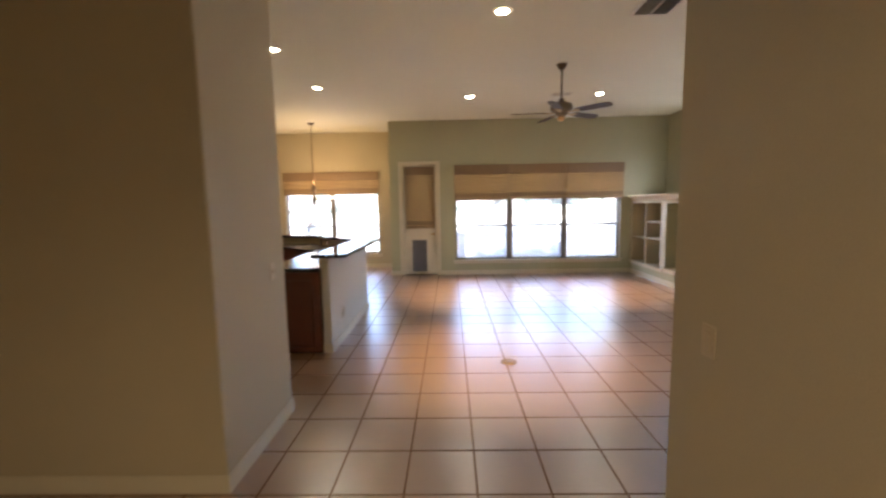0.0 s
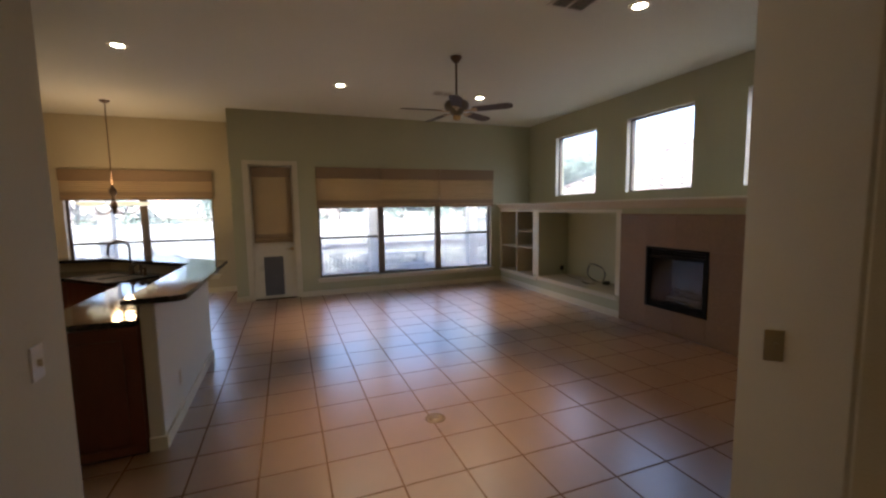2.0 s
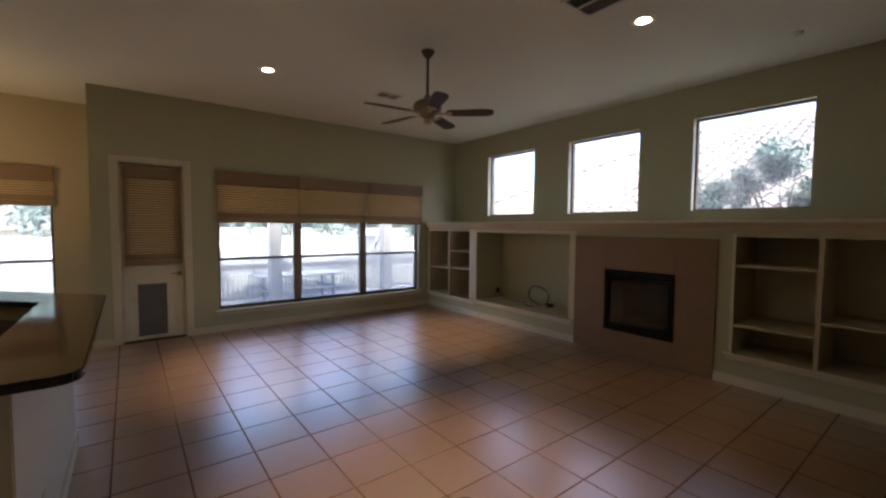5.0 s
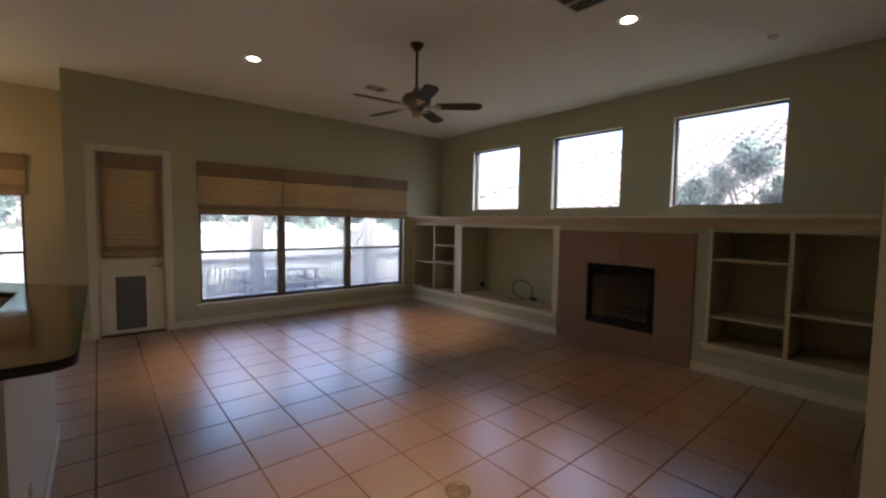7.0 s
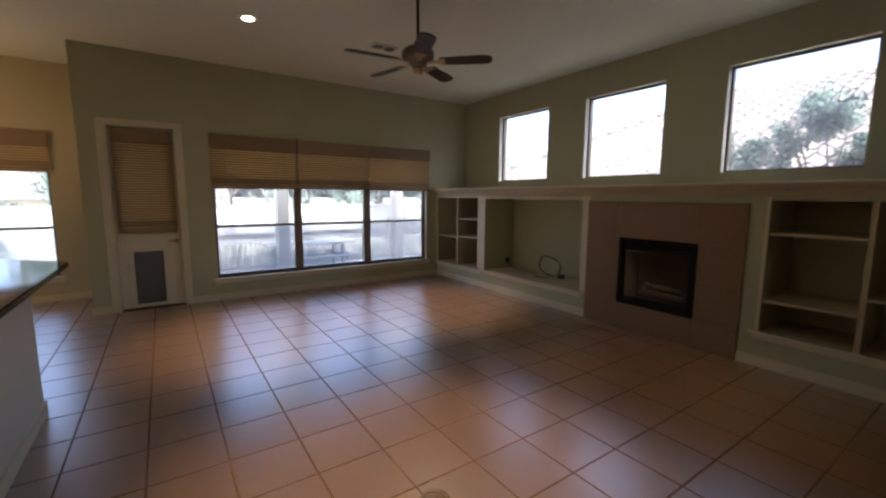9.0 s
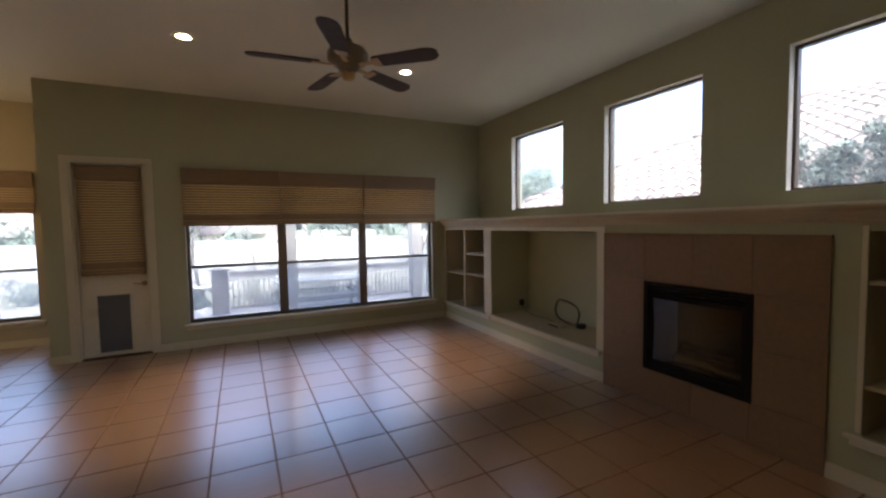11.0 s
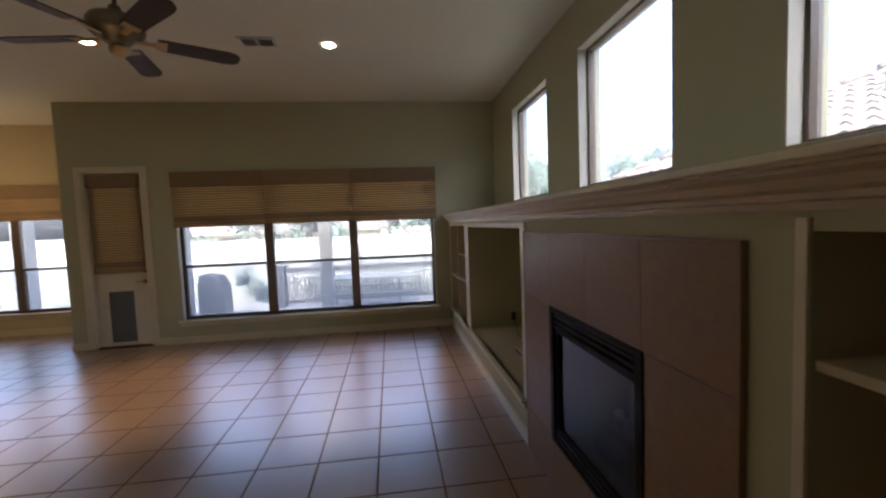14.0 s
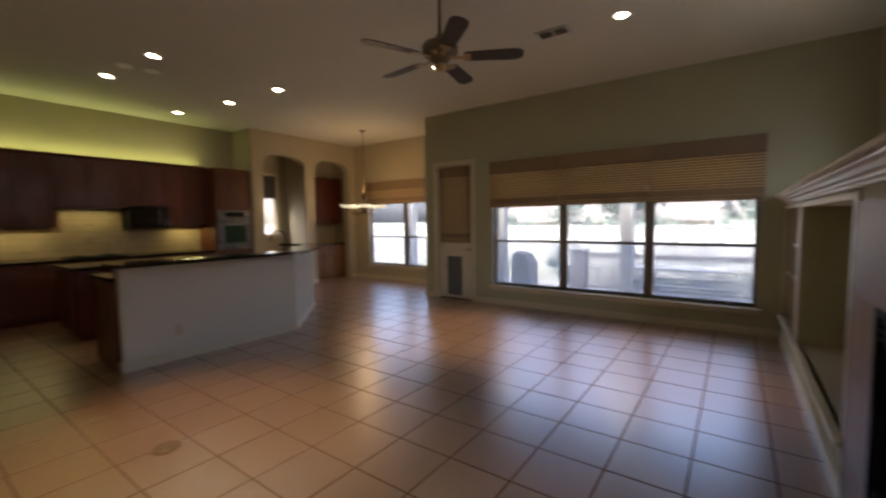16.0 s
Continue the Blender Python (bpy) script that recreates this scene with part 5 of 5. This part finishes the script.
def neighbour_house():
    """The house next door: a hipped roof of curved clay tiles, its eave level with the high windows."""
    h = thing("neighbour_house", (9.0, 5.0, GZ), "neighbour house with pale curved clay tile roof", "house")
    part("wall", box(6.9, 16.5, -6.0, 11.6, GZ - 0.05, 1.9), M_STUCCO, h)
    s = 0.45
    z0, x0 = 1.83, 6.4
    def hip_y(x):
        return 12.3 - (x - 7.0) * 0.78
    bm = bmesh.new()
    deck = [(x0, -6.5), (x0, hip_y(x0)), (12.2, hip_y(12.2)), (12.2, -6.5)]
    lo = [bm.verts.new((x, y, z0 + s * (x - x0) - 0.10)) for x, y in deck]
    hi = [bm.verts.new((x, y, z0 + s * (x - x0) - 0.03)) for x, y in deck]
    for k in range(4):
        bm.faces.new((lo[k], lo[(k + 1) % 4], hi[(k + 1) % 4], hi[k]))
    bm.faces.new(lo[::-1])
    bm.faces.new(hi)
    bmesh.ops.recalc_face_normals(bm, faces=bm.faces)
    roof = part("roof", bm, M_ROOFTILE, h)
    bm = bmesh.new()
    back = [(x0, hip_y(x0)), (12.2, hip_y(12.2)), (17.4, hip_y(12.2)), (18.0, hip_y(x0))]
    vs = [bm.verts.new((x, y, z)) for (x, y), z in zip(back, (z0 - 0.05, z0 + s * 5.8 - 0.05, z0 + s * 5.8 - 0.05, z0 - 0.05))]
    bm.faces.new(vs)
    part("roof_slope", bmesh_solid(bm, 0.06), M_ROOFTILE, h)
    w, run = 0.26, 0.34
    def tile_bm(bm, cx, cy, cz):
        n = 8
        rows = []
        for u, dz in ((0.0, 0.035), (1.0, 0.0)):
            line = []
            for k in range(n + 1):
                v = k / n
                line.append((cx + u * run * 1.08, cy + v * w, cz + dz + s * u * run * 1.08 + 0.038 * math.sin(math.pi * 2 * v)))
            rows.append(line)
        front = [(p[0], p[1], p[2] - 0.02) for p in rows[0]]
        ids = [[bm.verts.new(p) for p in line] for line in (front, rows[0], rows[1])]
        for a, b in zip(ids, ids[1:]):
            for k in range(n):
                bm.faces.new((a[k], a[k + 1], b[k + 1], b[k]))
    shared = None
    rest = bmesh.new()
    for r in range(17):
        x = x0 + 0.02 + r * run
        for c in range(64):
            y = -4.4 + w * c
            if y + w > hip_y(x + run * 0.5):
                continue
            z = z0 + s * (x - x0)
            if 4.6 < y < 9.4:
                if shared is None:
                    b = bmesh.new()
                    tile_bm(b, 0, 0, 0)
                    t = part("roof_tile", b, M_ROOFTILE, roof)
                    shared = t.data
                else:
                    t = new("roof_tile", shared)
                    t.parent = roof
                t.location = (x, y, z)
            else:
                tile_bm(rest, x, y, z)
    tagged(part("roof_tiles", rest, M_ROOFTILE, roof), kind="stuff")
    caps = bmesh.new()
    n = 17
    for k in range(n):
        xa, xb = x0 + 5.8 * k / n, x0 + 5.8 * (k + 1) / n + 0.03
        b = tube([(xa, hip_y(xa), z0 + s * (xa - x0) + 0.04), (xb, hip_y(xb), z0 + s * (xb - x0) + 0.02)], [0.085, 0.07], 8)
        me = bpy.data.meshes.new("cap")
        b.to_mesh(me)
        b.free()
        caps.from_mesh(me)
        bpy.data.meshes.remove(me)
    part("hip_ridge", caps, M_ROOFTILE, roof)


def bmesh_solid(bm, depth):
    bmesh.ops.recalc_face_normals(bm, faces=bm.faces)
    got = bmesh.ops.extrude_face_region(bm, geom=list(bm.faces))
    for v in got["geom"]:
        if isinstance(v, bmesh.types.BMVert):
            v.co.z -= depth
    bmesh.ops.recalc_face_normals(bm, faces=bm.faces)
    return bm


neighbour_house()
def small_tree(foot, centre, radius, seed):
    rng = random.Random(seed)
    t = thing("side_tree", foot, "dark blue-green leafy small tree beside the house", "tree")
    mid = [foot[i] + (centre[i] - foot[i]) * 0.6 for i in range(3)]
    stem = tube([foot, (mid[0] + 0.05, mid[1] - 0.04, mid[2]), centre], [0.03, 0.02, 0.008], 8)
    for k in range(9):
        d = Vector((rng.gauss(0, 1), rng.gauss(0, 1), rng.gauss(0.3, 0.8))).normalized() * radius * 0.8
        b = tube([mid, [(mid[i] + centre[i]) / 2 + d[i] * 0.5 for i in range(3)], [centre[i] + d[i] for i in range(3)]], [0.012, 0.008, 0.003], 6)
        me = bpy.data.meshes.new("limb")
        b.to_mesh(me)
        b.free()
        stem.from_mesh(me)
        bpy.data.meshes.remove(me)
    part("trunk", stem, M_BARK, t)
    bm = bmesh.new()
    for k in range(16):
        d = Vector((rng.gauss(0, 1), rng.gauss(0, 1), rng.gauss(0, 0.8)))
        d = d.normalized() * radius * rng.uniform(0.2, 0.95)
        leaf_clump(bm, Vector(centre) + d, radius * rng.uniform(0.25, 0.42), 420, 0.024, rng)
    part("crown", bm, M_DARKLEAF, t)


small_tree((5.75, 5.62, GZ), (5.75, 5.58, 2.08), 0.42, 21)
small_tree((5.75, 4.80, GZ), (5.75, 4.88, 2.46), 0.50, 27)
small_tree((5.80, 4.45, GZ), (5.80, 4.45, 1.95), 0.36, 29)
tree("far_tree", (9.0, 17.5, GZ), 4.0, "grey-green tree beyond the neighbour roof", 33, 70, 0.09, 0.7)


# ---------------------------------------------------------------- floor tiles, piece by piece
def floor_tiles():
    P, X0, Y0 = 0.40, 3.05, 4.67
    h, c = 0.1968, 0.0028
    def tile_verts(bm, x, y):
        lo = [bm.verts.new((x + a * h, y + b * h, -0.010)) for a, b in ((-1, -1), (1, -1), (1, 1), (-1, 1))]
        mi = [bm.verts.new((x + a * h, y + b * h, -0.0022)) for a, b in ((-1, -1), (1, -1), (1, 1), (-1, 1))]
        hi = [bm.verts.new((x + a * (h - c), y + b * (h - c), 0)) for a, b in ((-1, -1), (1, -1), (1, 1), (-1, 1))]
        for a, b in ((lo, mi), (mi, hi)):
            for k in range(4):
                bm.faces.new((a[k], a[(k + 1) % 4], b[(k + 1) % 4], b[k])).material_index = 1
        bm.faces.new(hi)
    rng = random.Random(7)
    data = None
    rest = bmesh.new()
    for i in range(-23, 4):
        for j in range(-18, 18):
            x, y = X0 + (i + 0.5) * P, Y0 + (j + 0.5) * P
            if not (-5.9 < x < 4.3 and -2.3 < y < 11.45) or (x < -3.5 and y < 3.2) or (x > 1.0 and y < 2.6):
                continue
            if -1.8 < x < 3.9 and 3.2 < y < 10.3:
                if data is None:
                    b = bmesh.new()
                    tile_verts(b, 0, 0)
                    t = part("tile", b, M_TILE, floor)
                    data = t.data
                    data.materials.append(M_TILEEDGE)
                else:
                    t = new("tile", data)
                    t.parent = floor
                t.location = (x, y, rng.uniform(-0.0006, 0.0))
                t.rotation_euler = (rng.gauss(0, 0.0006), rng.gauss(0, 0.0006), 0)
            else:
                tile_verts(rest, x, y)
    more = tagged(part("tiles", rest, M_TILE, floor), kind="stuff")
    more.data.materials.append(M_TILEEDGE)


floor_tiles()
